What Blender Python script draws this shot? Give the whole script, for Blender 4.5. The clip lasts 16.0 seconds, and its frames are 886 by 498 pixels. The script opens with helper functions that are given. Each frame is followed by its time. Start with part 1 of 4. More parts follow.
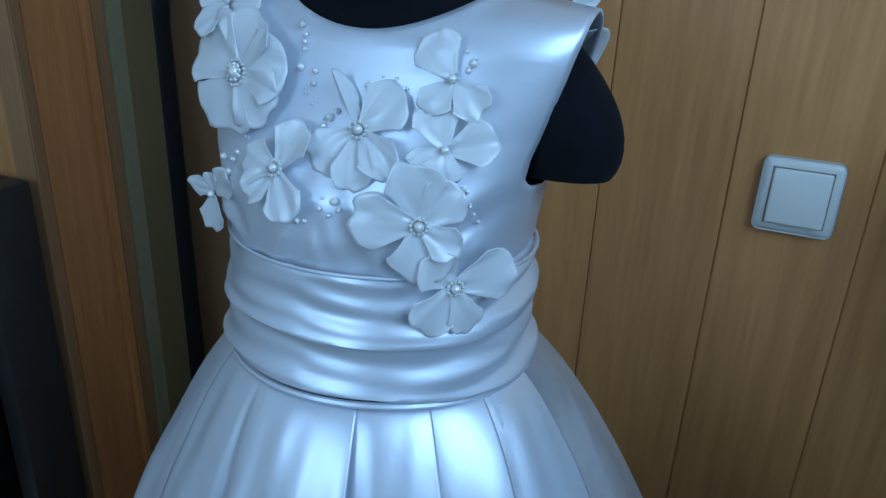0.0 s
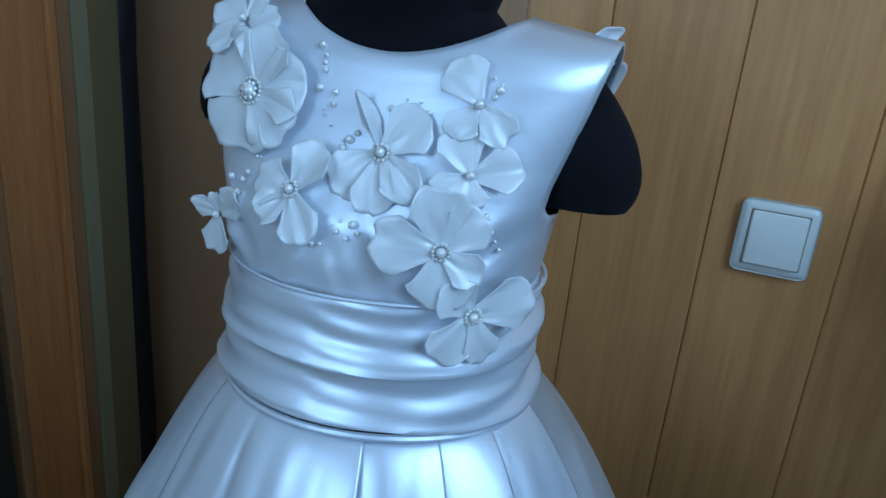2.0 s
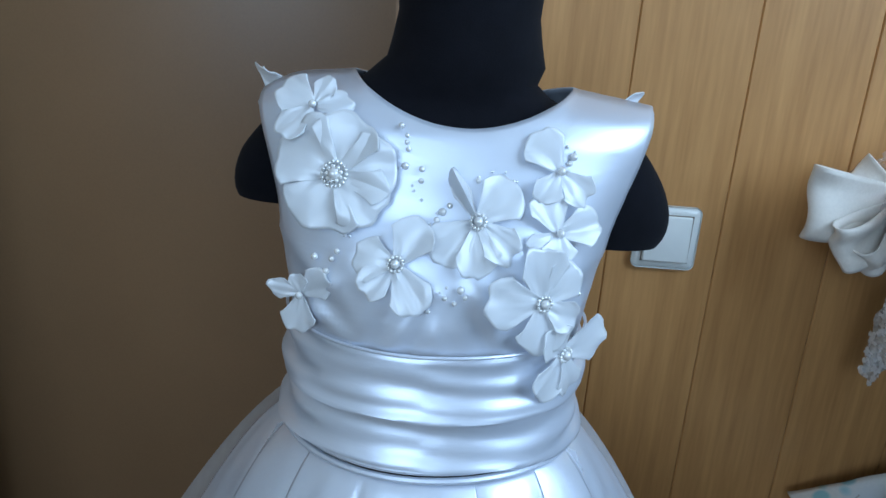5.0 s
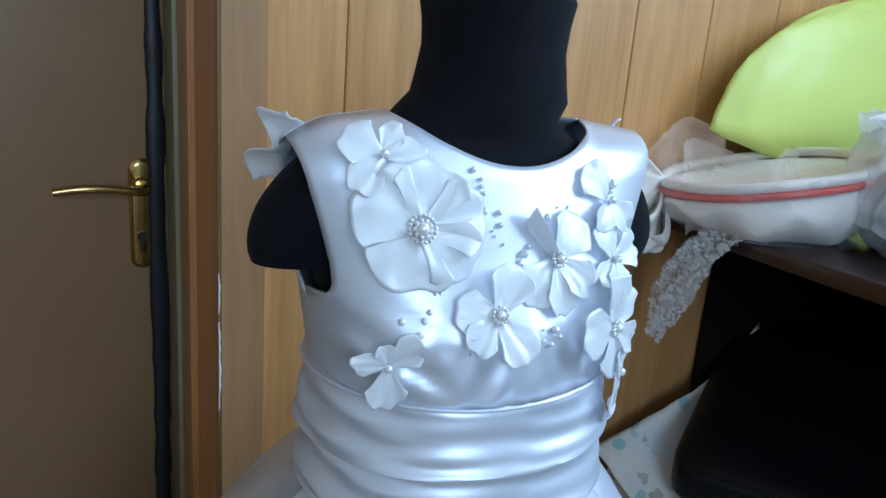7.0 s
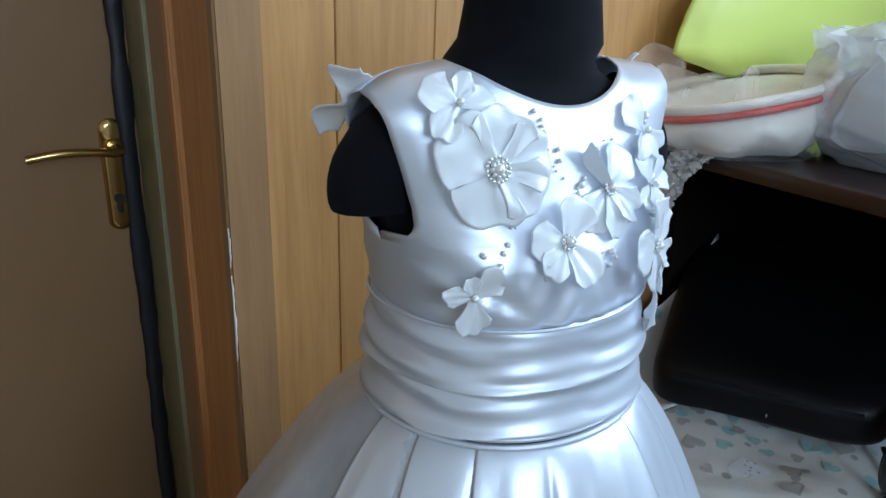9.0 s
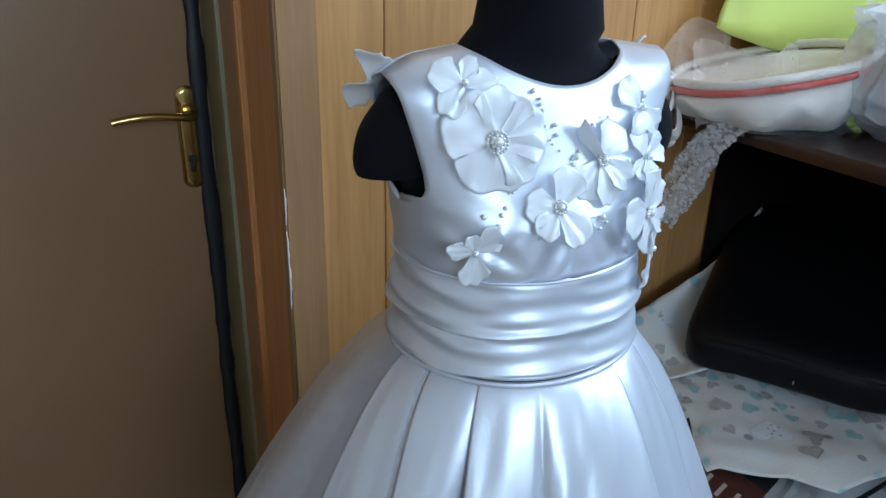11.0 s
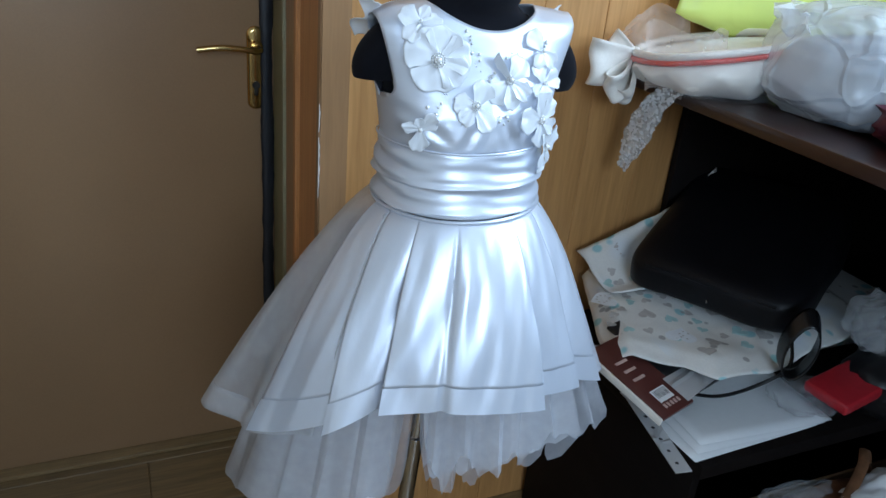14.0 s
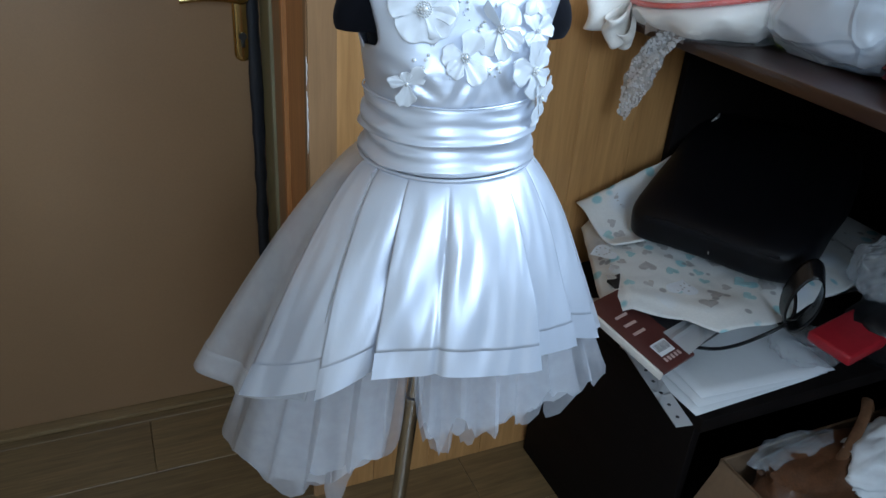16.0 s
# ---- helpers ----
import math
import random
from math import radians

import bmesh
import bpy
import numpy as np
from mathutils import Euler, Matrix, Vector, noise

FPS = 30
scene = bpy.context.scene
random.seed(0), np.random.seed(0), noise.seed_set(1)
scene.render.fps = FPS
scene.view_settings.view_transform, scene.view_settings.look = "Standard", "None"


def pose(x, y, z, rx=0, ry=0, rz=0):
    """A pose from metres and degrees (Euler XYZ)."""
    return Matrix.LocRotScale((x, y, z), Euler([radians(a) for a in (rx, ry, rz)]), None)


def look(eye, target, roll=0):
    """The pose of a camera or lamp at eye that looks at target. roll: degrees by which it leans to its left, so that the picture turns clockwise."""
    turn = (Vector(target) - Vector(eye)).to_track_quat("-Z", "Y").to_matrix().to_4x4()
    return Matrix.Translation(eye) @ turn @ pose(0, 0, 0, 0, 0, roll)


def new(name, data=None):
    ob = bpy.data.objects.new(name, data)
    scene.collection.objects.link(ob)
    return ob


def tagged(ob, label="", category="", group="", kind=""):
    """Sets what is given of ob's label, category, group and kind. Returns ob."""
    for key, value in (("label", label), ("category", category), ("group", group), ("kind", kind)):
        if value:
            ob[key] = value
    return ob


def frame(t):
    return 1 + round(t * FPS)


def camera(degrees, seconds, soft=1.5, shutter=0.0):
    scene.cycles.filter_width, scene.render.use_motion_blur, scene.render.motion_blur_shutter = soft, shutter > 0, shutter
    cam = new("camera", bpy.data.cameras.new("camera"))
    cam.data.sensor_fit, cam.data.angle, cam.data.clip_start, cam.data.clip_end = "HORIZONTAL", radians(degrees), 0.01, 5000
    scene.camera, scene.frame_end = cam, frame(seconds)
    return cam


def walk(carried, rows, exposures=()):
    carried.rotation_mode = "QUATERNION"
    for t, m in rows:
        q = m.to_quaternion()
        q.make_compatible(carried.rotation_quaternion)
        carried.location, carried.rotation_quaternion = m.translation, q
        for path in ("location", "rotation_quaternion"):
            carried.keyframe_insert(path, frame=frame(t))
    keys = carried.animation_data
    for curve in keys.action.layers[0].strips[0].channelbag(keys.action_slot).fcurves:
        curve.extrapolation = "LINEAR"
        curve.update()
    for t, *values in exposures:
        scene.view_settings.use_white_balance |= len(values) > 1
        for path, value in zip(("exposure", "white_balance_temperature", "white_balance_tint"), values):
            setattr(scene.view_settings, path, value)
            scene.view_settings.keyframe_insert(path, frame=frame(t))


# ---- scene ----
cam = camera(60.8, 16.0)
WINDOW = 70.0
PATH = [
    (0, (0.04, 0.169, 1.3), (-0.669, 1.866, 0.514), 2.5),
    (0.5, (0.039, 0.168, 1.298), (-0.72, 1.863, 0.555), 2.0),
    (1, (0.034, 0.16, 1.3), (-0.717, 1.86, 0.561), 2.9),
    (1.5, (0.013, 0.156, 1.293), (-0.658, 1.904, 0.589), 4.7),
    (2, (0.0, 0.158, 1.288), (-0.596, 1.941, 0.607), 5.5),
    (2.5, (0.005, 0.164, 1.289), (-0.553, 1.954, 0.592), 4.5),
    (3, (-0.006, 0.159, 1.285), (-0.498, 1.967, 0.585), 5.0),
    (3.5, (-0.036, 0.141, 1.299), (-0.429, 1.993, 0.655), 4.6),
    (4, (-0.066, 0.123, 1.306), (-0.285, 2.004, 0.663), 5.7),
    (4.5, (-0.109, 0.107, 1.32), (-0.254, 1.995, 0.676), 3.2),
    (5, (-0.184, 0.091, 1.32), (-0.201, 1.99, 0.692), 4.1),
    (5.2, (-0.206, 0.085, 1.323), (-0.131, 1.986, 0.708), 4.4),
    (7.3, (-0.486, 0.205, 1.316), (0.571, 1.809, 0.76), 4.5),
    (7.5, (-0.51, 0.215, 1.314), (0.608, 1.769, 0.734), 4.2),
    (8, (-0.542, 0.216, 1.323), (0.579, 1.735, 0.663), 2.3),
    (8.5, (-0.552, 0.203, 1.326), (0.538, 1.734, 0.642), 2.1),
    (9, (-0.542, 0.197, 1.327), (0.539, 1.729, 0.63), 1.9),
    (9.2, (-0.537, 0.197, 1.333), (0.519, 1.74, 0.623), 1.3),
    (11.3, (-0.545, 0.063, 1.355), (0.353, 1.668, 0.567), 1.7),
    (11.5, (-0.546, 0.017, 1.358), (0.375, 1.613, 0.581), 2.6),
    (12, (-0.556, -0.089, 1.366), (0.314, 1.512, 0.541), 2.0),
    (12.5, (-0.589, -0.191, 1.379), (0.238, 1.43, 0.549), 2.9),
    (13, (-0.619, -0.253, 1.368), (0.149, 1.393, 0.531), 4.1),
    (13.5, (-0.625, -0.271, 1.372), (0.108, 1.383, 0.518), 3.6),
    (14, (-0.604, -0.247, 1.382), (0.171, 1.392, 0.537), 5.5),
    (14.5, (-0.581, -0.23, 1.392), (0.16, 1.416, 0.532), 4.2),
    (15, (-0.574, -0.216, 1.39), (0.198, 1.396, 0.494), 4.4),
    (15.5, (-0.579, -0.214, 1.385), (0.192, 1.388, 0.469), 5.2),
    (16, (-0.577, -0.22, 1.382), (0.174, 1.36, 0.413), 4.5),
]
EXPOSURES = [(0.0, -1.70, 4700, 0), (2.0, -1.62, 4690, 0), (3.5, -1.60, 4700, 1), (4.1, -1.47, 4740, 3), (4.6, -1.35, 4940, 5), (5.0, -1.15, 5320, 6), (7.5, -0.84, 5320, 7), (8.5, -0.82, 5400, 7), (9.0, -0.80, 5700, 7), (12.0, -0.85, 5600, 8), (14.0, -0.69, 5600, 8), (16.0, -0.72, 5580, 8)]
walk(cam, [(t, look(eye, target, roll)) for t, eye, target, roll in PATH], EXPOSURES)

# ---- world, lamps ----
world = bpy.data.worlds.new("world")
scene.world = world
world.use_nodes = True
wn = world.node_tree
sky = wn.nodes.new("ShaderNodeTexSky")
sky.sky_type, sky.sun_disc, sky.sun_elevation, sky.sun_rotation = "NISHITA", False, radians(40), radians(200)
wn.links.new(sky.outputs[0], wn.nodes["Background"].inputs[0])
wn.nodes["Background"].inputs[1].default_value = 0.12


def window_lamp(name, loc, target, sx, sy, power, color):
    d = bpy.data.lights.new(name, "AREA")
    d.shape, d.size, d.size_y, d.energy, d.color = "RECTANGLE", sx, sy, power, color
    ob = new(name, d)
    ob.matrix_world = look(loc, target)
    return ob


window_lamp("window_daylight", (1.20, -0.35, 2.10), (0.0, -0.25, 1.45), 1.4, 1.05, WINDOW * 1.06, (0.74, 0.88, 1.0))
window_lamp("window_daylight", (-0.95, -2.64, 2.10), (-0.8, 0.0, 1.40), 1.3, 1.05, WINDOW * 0.96, (0.74, 0.88, 1.0))

# ---- materials ----
MATS = {}


def material(name, color, rough=0.6, metal=0.0, vary=0.12, scale=8.0, stretch=(1, 1, 1), bump=0.1, fine=90.0, spec=0.5, sheen=0.0, dark=None, per_object=0.0, coat=0.0):
    """A principled surface with colour variation at two scales and fine relief."""
    m = bpy.data.materials.new(name)
    m.use_nodes = True
    nt = m.node_tree
    n, l = nt.nodes, nt.links
    b = n["Principled BSDF"]
    tc = n.new("ShaderNodeTexCoord")
    mp = n.new("ShaderNodeMapping")
    mp.inputs["Scale"].default_value = stretch
    l.new(tc.outputs["Object"], mp.inputs["Vector"])
    vec = mp.outputs["Vector"]
    oi = n.new("ShaderNodeObjectInfo")
    if per_object:
        mul = n.new("ShaderNodeMath")
        mul.operation = "MULTIPLY"
        mul.inputs[1].default_value = 37.0
        l.new(oi.outputs["Random"], mul.inputs[0])
        add = n.new("ShaderNodeVectorMath")
        add.operation = "ADD"
        l.new(vec, add.inputs[0])
        l.new(mul.outputs[0], add.inputs[1])
        vec = add.outputs[0]
    a = n.new("ShaderNodeTexNoise")
    a.inputs["Scale"].default_value, a.inputs["Detail"].default_value, a.inputs["Roughness"].default_value = scale, 6, 0.6
    f = n.new("ShaderNodeTexNoise")
    f.inputs["Scale"].default_value, f.inputs["Detail"].default_value = fine, 3
    l.new(vec, a.inputs["Vector"])
    l.new(vec, f.inputs["Vector"])
    ramp = n.new("ShaderNodeValToRGB")
    lo = dark or tuple(c * (1 - 2 * vary) for c in color)
    hi = tuple(min(1.0, c * (1 + vary)) for c in color)
    ramp.color_ramp.elements[0].position, ramp.color_ramp.elements[1].position = 0.3, 0.68
    ramp.color_ramp.elements[0].color, ramp.color_ramp.elements[1].color = (*lo, 1), (*hi, 1)
    mix = n.new("ShaderNodeMix")
    mix.inputs[0].default_value = 0.35
    l.new(a.outputs["Fac"], mix.inputs[2])
    l.new(f.outputs["Fac"], mix.inputs[3])
    l.new(mix.outputs[0], ramp.inputs[0])
    out = ramp.outputs[0]
    if per_object:
        hsv = n.new("ShaderNodeHueSaturation")
        mr = n.new("ShaderNodeMapRange")
        mr.inputs[3].default_value, mr.inputs[4].default_value = 1 - per_object, 1 + per_object
        l.new(oi.outputs["Random"], mr.inputs[0])
        l.new(mr.outputs[0], hsv.inputs["Value"])
        l.new(out, hsv.inputs["Color"])
        out = hsv.outputs[0]
    l.new(out, b.inputs["Base Color"])
    b.inputs["Roughness"].default_value, b.inputs["Metallic"].default_value = rough, metal
    b.inputs["Specular IOR Level"].default_value = spec
    b.inputs["Coat Weight"].default_value = coat
    b.inputs["Coat Roughness"].default_value = 0.15
    if sheen:
        b.inputs["Sheen Weight"].default_value = sheen
    if bump:
        bp = n.new("ShaderNodeBump")
        bp.inputs["Strength"].default_value, bp.inputs["Distance"].default_value = bump, 0.004
        l.new(mix.outputs[0], bp.inputs["Height"])
        l.new(bp.outputs[0], b.inputs["Normal"])
    MATS[name] = m
    return m


def sheer(name, color, clear, rough=0.6, scale=60.0, gloss=0.0, spread=0.06, metal=0.0):
    """Thin see-through cloth or film."""
    m = bpy.data.materials.new(name)
    m.use_nodes = True
    nt = m.node_tree
    n, l = nt.nodes, nt.links
    b = n["Principled BSDF"]
    b.inputs["Base Color"].default_value = (*color, 1)
    b.inputs["Roughness"].default_value, b.inputs["Metallic"].default_value = rough, metal
    tl = n.new("ShaderNodeBsdfTranslucent")
    tl.inputs[0].default_value = (*color, 1)
    m1 = n.new("ShaderNodeMixShader")
    m1.inputs[0].default_value = 0.35 if not gloss else 0.15
    l.new(b.outputs[0], m1.inputs[1])
    l.new(tl.outputs[0], m1.inputs[2])
    tr = n.new("ShaderNodeBsdfTransparent")
    no = n.new("ShaderNodeTexNoise")
    tc = n.new("ShaderNodeTexCoord")
    l.new(tc.outputs["Object"], no.inputs["Vector"])
    no.inputs["Scale"].default_value, no.inputs["Detail"].default_value = scale, 4
    mr = n.new("ShaderNodeMapRange")
    mr.inputs[3].default_value, mr.inputs[4].default_value = clear - spread, clear + spread
    l.new(no.outputs["Fac"], mr.inputs[0])
    m2 = n.new("ShaderNodeMixShader")
    l.new(mr.outputs[0], m2.inputs[0])
    l.new(m1.outputs[0], m2.inputs[1])
    l.new(tr.outputs[0], m2.inputs[2])
    l.new(m2.outputs[0], n["Material Output"].inputs[0])
    if gloss:
        bp = n.new("ShaderNodeBump")
        bp.inputs["Strength"].default_value, bp.inputs["Distance"].default_value = gloss, 0.01
        # crisp creases of thin film: flat cells that meet in ridges
        wob = n.new("ShaderNodeTexNoise")
        wob.inputs["Scale"].default_value = scale * 0.8
        l.new(tc.outputs["Object"], wob.inputs["Vector"])
        shift = n.new("ShaderNodeVectorMath")
        shift.operation = "MULTIPLY_ADD"
        l.new(wob.outputs["Color"], shift.inputs[0])
        shift.inputs[1].default_value = (0.09, 0.09, 0.09)
        l.new(tc.outputs["Object"], shift.inputs[2])
        cell = n.new("ShaderNodeTexVoronoi")
        cell.feature = "DISTANCE_TO_EDGE"
        ridge = n.new("ShaderNodeMapRange")
        ridge.inputs[2].default_value, ridge.inputs[3].default_value, ridge.inputs[4].default_value = 0.05, 1.0, 0.0
        cell.inputs["Scale"].default_value = scale * 1.7
        l.new(shift.outputs[0], cell.inputs["Vector"])
        bp.inputs["Distance"].default_value = 0.005
        l.new(cell.outputs["Distance"], ridge.inputs[0])
        l.new(ridge.outputs[0], bp.inputs["Height"])
        l.new(bp.outputs[0], b.inputs["Normal"])
    MATS[name] = m
    return m


SATIN = material("white_satin", (0.73, 0.77, 0.865), 0.37, 0.48, 0.012, 20, (0.5, 0.5, 1.7), bump=0.16, fine=48, spec=0.4)
SKIRT_SATIN = material("white_skirt_satin", (0.73, 0.77, 0.865), 0.37, 0.48, 0.012, 26, (1.2, 1.2, 0.22), bump=0.20, fine=48, spec=0.4)
PETAL = sheer("petal_satin", (0.93, 0.945, 0.965), 0.03, 0.36, 60.0, spread=0.02, metal=0.14)
ORGANZA = sheer("organza", (0.80, 0.82, 0.86), 0.55)
LINING = sheer("lining_voile", (0.80, 0.82, 0.87), 0.32)
TULLE = sheer("tulle", (0.80, 0.82, 0.88), 0.60)
PEARL = material("pearl", (0.83, 0.83, 0.82), 0.12, 0.25, 0.03, 100, bump=0.0, coat=0.6)
BEAD = material("silver_bead", (0.82, 0.84, 0.88), 0.12, 0.15, 0.05, 100, bump=0.0)
VELVET = material("black_velvet", (0.006, 0.006, 0.009), 0.9, 0.0, 0.2, 40, bump=0.15, fine=900, spec=0.12, sheen=0.03)
CHROME = material("brushed_steel", (0.62, 0.60, 0.57), 0.22, 1.0, 0.06, 20, (1, 1, 0.05), bump=0.03)
PANEL = material("panel_wood", (0.52, 0.280, 0.100), 0.42, 0.0, 0.10, 5.5, (7, 7, 0.45), bump=0.05, fine=26, dark=(0.37, 0.180, 0.056), per_object=0.06)
JAMB = material("jamb_wood", (0.55, 0.255, 0.085), 0.45, 0.0, 0.12, 6, (8, 8, 0.5), bump=0.05, fine=30, dark=(0.39, 0.165, 0.052))
TRIM = material("trim_wood", (0.34, 0.19, 0.085), 0.4, 0.0, 0.1, 7, (8, 8, 0.5), bump=0.05, fine=30)
OLIVE = material("olive_paint", (0.255, 0.220, 0.105), 0.42, 0.0, 0.07, 6, bump=0.06, fine=140)
OLIVE_LIGHT = material("olive_edge_paint", (0.30, 0.27, 0.16), 0.4, 0.0, 0.07, 9, bump=0.06, fine=140)
DOOR = material("door_paint", (0.30, 0.180, 0.090), 0.40, 0.0, 0.05, 3, bump=0.05, fine=260, spec=0.6)
GASKET = material("black_padding", (0.012, 0.013, 0.018), 0.45, 0.0, 0.25, 25, bump=0.3, fine=120)
BRASS = material("polished_brass", (0.62, 0.44, 0.17), 0.16, 1.0, 0.05, 30, bump=0.02)
DARKHOLE = material("keyhole_dark", (0.02, 0.016, 0.01), 0.5, 0.2, 0.1, 30)
PLASTIC = material("ivory_plastic", (0.74, 0.75, 0.72), 0.24, 0.0, 0.02, 12, bump=0.01)
LAMINATE = material("laminate_floor", (0.215, 0.145, 0.066), 0.35, 0.0, 0.16, 6, (0.6, 9, 9), bump=0.05, fine=24, dark=(0.130, 0.084, 0.038), per_object=0.12)
PLASTER = material("plaster", (0.62, 0.57, 0.49), 0.9, 0.0, 0.05, 4, bump=0.1)
CEIL = material("ceiling_paint", (0.78, 0.77, 0.74), 0.9, 0.0, 0.03, 4, bump=0.05)
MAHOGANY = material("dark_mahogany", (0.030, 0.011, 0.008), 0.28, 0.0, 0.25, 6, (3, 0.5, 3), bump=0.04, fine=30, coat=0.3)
# near-black wood: the shade under and inside furniture is put into its colour
SHADED_WOOD = material("shaded_dark_wood", (0.007, 0.005, 0.0045), 0.7, 0.0, 0.25, 6, (3, 0.5, 3), bump=0.04, spec=0.12)
LEATHER = material("black_leather", (0.004, 0.004, 0.0055), 0.44, 0.0, 0.25, 30, spec=0.22, bump=0.25, fine=260)
STRAPMAT = material("black_strap", (0.008, 0.008, 0.009), 0.25, 0.0, 0.2, 30, bump=0.05)
CARDBOARD = material("cardboard", (0.17, 0.105, 0.057), 0.8, 0.0, 0.10, 9, bump=0.06, fine=120)
BLACKFILM = material("black_film", (0.012, 0.012, 0.014), 0.18, 0.0, 0.2, 20, bump=0.3, fine=50)
TANSTRAP = material("tan_leather", (0.20, 0.10, 0.05), 0.45, 0.0, 0.2, 30, bump=0.2, fine=220)
BROWNLEATHER = material("brown_leather", (0.115, 0.050, 0.022), 0.42, 0.0, 0.25, 30, bump=0.3, fine=220)
LIME = sheer("lime_plastic", (0.72, 0.80, 0.20), 0.04, 0.36, 4.0, 0.05, 0.03)
GREYCLOTH = material("grey_blue_cloth", (0.27, 0.33, 0.41), 0.7, 0.0, 0.12, 14, bump=0.2)
WHITEBAG = sheer("white_film", (0.86, 0.88, 0.90), 0.48, 0.20, 5.0, 0.75, 0.20)
CLEARBAG = sheer("clear_film", (0.74, 0.78, 0.82), 0.74, 0.08, 10.0, 0.9, 0.16)
CREAM = material("cream_fabric", (0.84, 0.79, 0.72), 0.7, 0.0, 0.06, 14, bump=0.15, fine=300, sheen=0.2)
PINKTULLE = sheer("blush_tulle", (0.86, 0.74, 0.66), 0.68)
LACE = sheer("white_lace", (0.88, 0.88, 0.87), 0.5, 0.5, 220.0, spread=0.45)
WRAP = sheer("wrap_film", (0.80, 0.82, 0.84), 0.86, 0.08, 12.0, 0.8, 0.10)
RED = material("red_ribbon", (0.62, 0.06, 0.04), 0.35, 0.0, 0.1, 20, bump=0.05)
REDFOLD = material("red_folder", (0.42, 0.02, 0.03), 0.3, 0.0, 0.1, 8)
MAROON = material("maroon_cover", (0.095, 0.028, 0.023), 0.35, 0.0, 0.08, 8, bump=0.03)
BLACKCARD = material("black_card", (0.012, 0.011, 0.012), 0.4, 0.0, 0.1, 8)
PAPER = material("paper", (0.78, 0.80, 0.82), 0.75, 0.0, 0.02, 8, bump=0.03)
CABINET = material("dark_grey_board", (0.036, 0.034, 0.032), 0.5, 0.0, 0.15, 6, bump=0.05)
GREYCARD = material("grey_board", (0.23, 0.19, 0.145), 0.5, 0.0, 0.12, 6, bump=0.05)
NAVY = material("navy_cloth", (0.018, 0.022, 0.07), 0.6, 0.0, 0.15, 10, bump=0.2)
BLUSH = material("blush_vinyl", (0.62, 0.44, 0.34), 0.5, 0.0, 0.05, 10)
PLUM = material("plum_cloth", (0.10, 0.015, 0.03), 0.5, 0.0, 0.25, 12, bump=0.3)
ORANGE = material("orange_plastic", (0.65, 0.27, 0.03), 0.4, 0.0, 0.1, 12)
INK = material("print_ink", (0.02, 0.02, 0.022), 0.6, 0.0, 0.05, 12)
LABELINK = material("pale_print", (0.55, 0.40, 0.36), 0.6, 0.0, 0.05, 12)


def printed_cotton():
    """Pale grey cotton with a faint scatter of aqua and grey print."""
    m = material("printed_cotton", (0.76, 0.76, 0.73), 0.75, 0.0, 0.05, 10, bump=0.12, fine=260)
    nt = m.node_tree
    n, l = nt.nodes, nt.links
    b = n["Principled BSDF"]
    base = b.inputs["Base Color"].links[0].from_socket
    tc = n.new("ShaderNodeTexCoord")
    for scale, lo, hi, col in ((26.0, 0.24, 0.34, (0.28, 0.56, 0.60)), (31.0, 0.18, 0.25, (0.33, 0.32, 0.31)), (12.0, 0.12, 0.5, (0.68, 0.74, 0.80))):
        v = n.new("ShaderNodeTexVoronoi")
        v.inputs["Scale"].default_value = scale
        l.new(tc.outputs["Object"], v.inputs["Vector"])
        mr = n.new("ShaderNodeMapRange")
        mr.inputs[1].default_value, mr.inputs[2].default_value, mr.inputs[3].default_value, mr.inputs[4].default_value = lo, hi, 0.85, 0.0
        l.new(v.outputs["Distance"], mr.inputs[0])
        pick = n.new("ShaderNodeMath")
        pick.operation = "GREATER_THAN"
        pick.inputs[1].default_value = 0.62
        sep = n.new("ShaderNodeSeparateColor")
        l.new(v.outputs["Color"], sep.inputs[0])
        l.new(sep.outputs[0], pick.inputs[0])
        mul = n.new("ShaderNodeMath")
        mul.operation = "MULTIPLY"
        l.new(mr.outputs[0], mul.inputs[0])
        l.new(pick.outputs[0], mul.inputs[1])
        mx = n.new("ShaderNodeMix")
        mx.data_type = "RGBA"
        l.new(mul.outputs[0], mx.inputs[0])
        l.new(base, mx.inputs[6])
        mx.inputs[7].default_value = (*col, 1)
        base = mx.outputs[2]
    l.new(base, b.inputs["Base Color"])
    return m


COTTON = printed_cotton()
HEART_GREY = material("grey_print", (0.50, 0.48, 0.46), 0.7, 0.0, 0.08, 60)
HEART_AQUA = material("aqua_print", (0.42, 0.62, 0.62), 0.7, 0.0, 0.10, 60)
HEART_WHITE = material("white_print", (0.76, 0.79, 0.82), 0.7, 0.0, 0.03, 60)

# ---- mesh helpers ----
BASE = {}


def thing(name, loc, label, category, group="", kind=""):
    ob = new(name)
    ob.location = loc
    ob.empty_display_size = 0.05
    BASE[ob.name] = Vector(loc)
    return tagged(ob, label, category, group, kind)


def mesh_of(name, bm, mat, smooth=True):
    me = bpy.data.meshes.new(name)
    bmesh.ops.recalc_face_normals(bm, faces=bm.faces)
    bm.to_mesh(me)
    bm.free()
    me.materials.append(mat)
    if smooth:
        me.shade_smooth()
        me.set_sharp_from_angle(angle=radians(smooth if smooth > 1 else 42))
    return me


def part(name, bm, mat, parent=None, label="", smooth=True):
    ob = new(name, mesh_of(name, bm, mat, smooth))
    if parent is not None:
        ob.parent = parent
        if parent.name in BASE:
            ob.matrix_parent_inverse = Matrix.Translation(-BASE[parent.name])
    if label:
        ob["label"] = label
    return ob


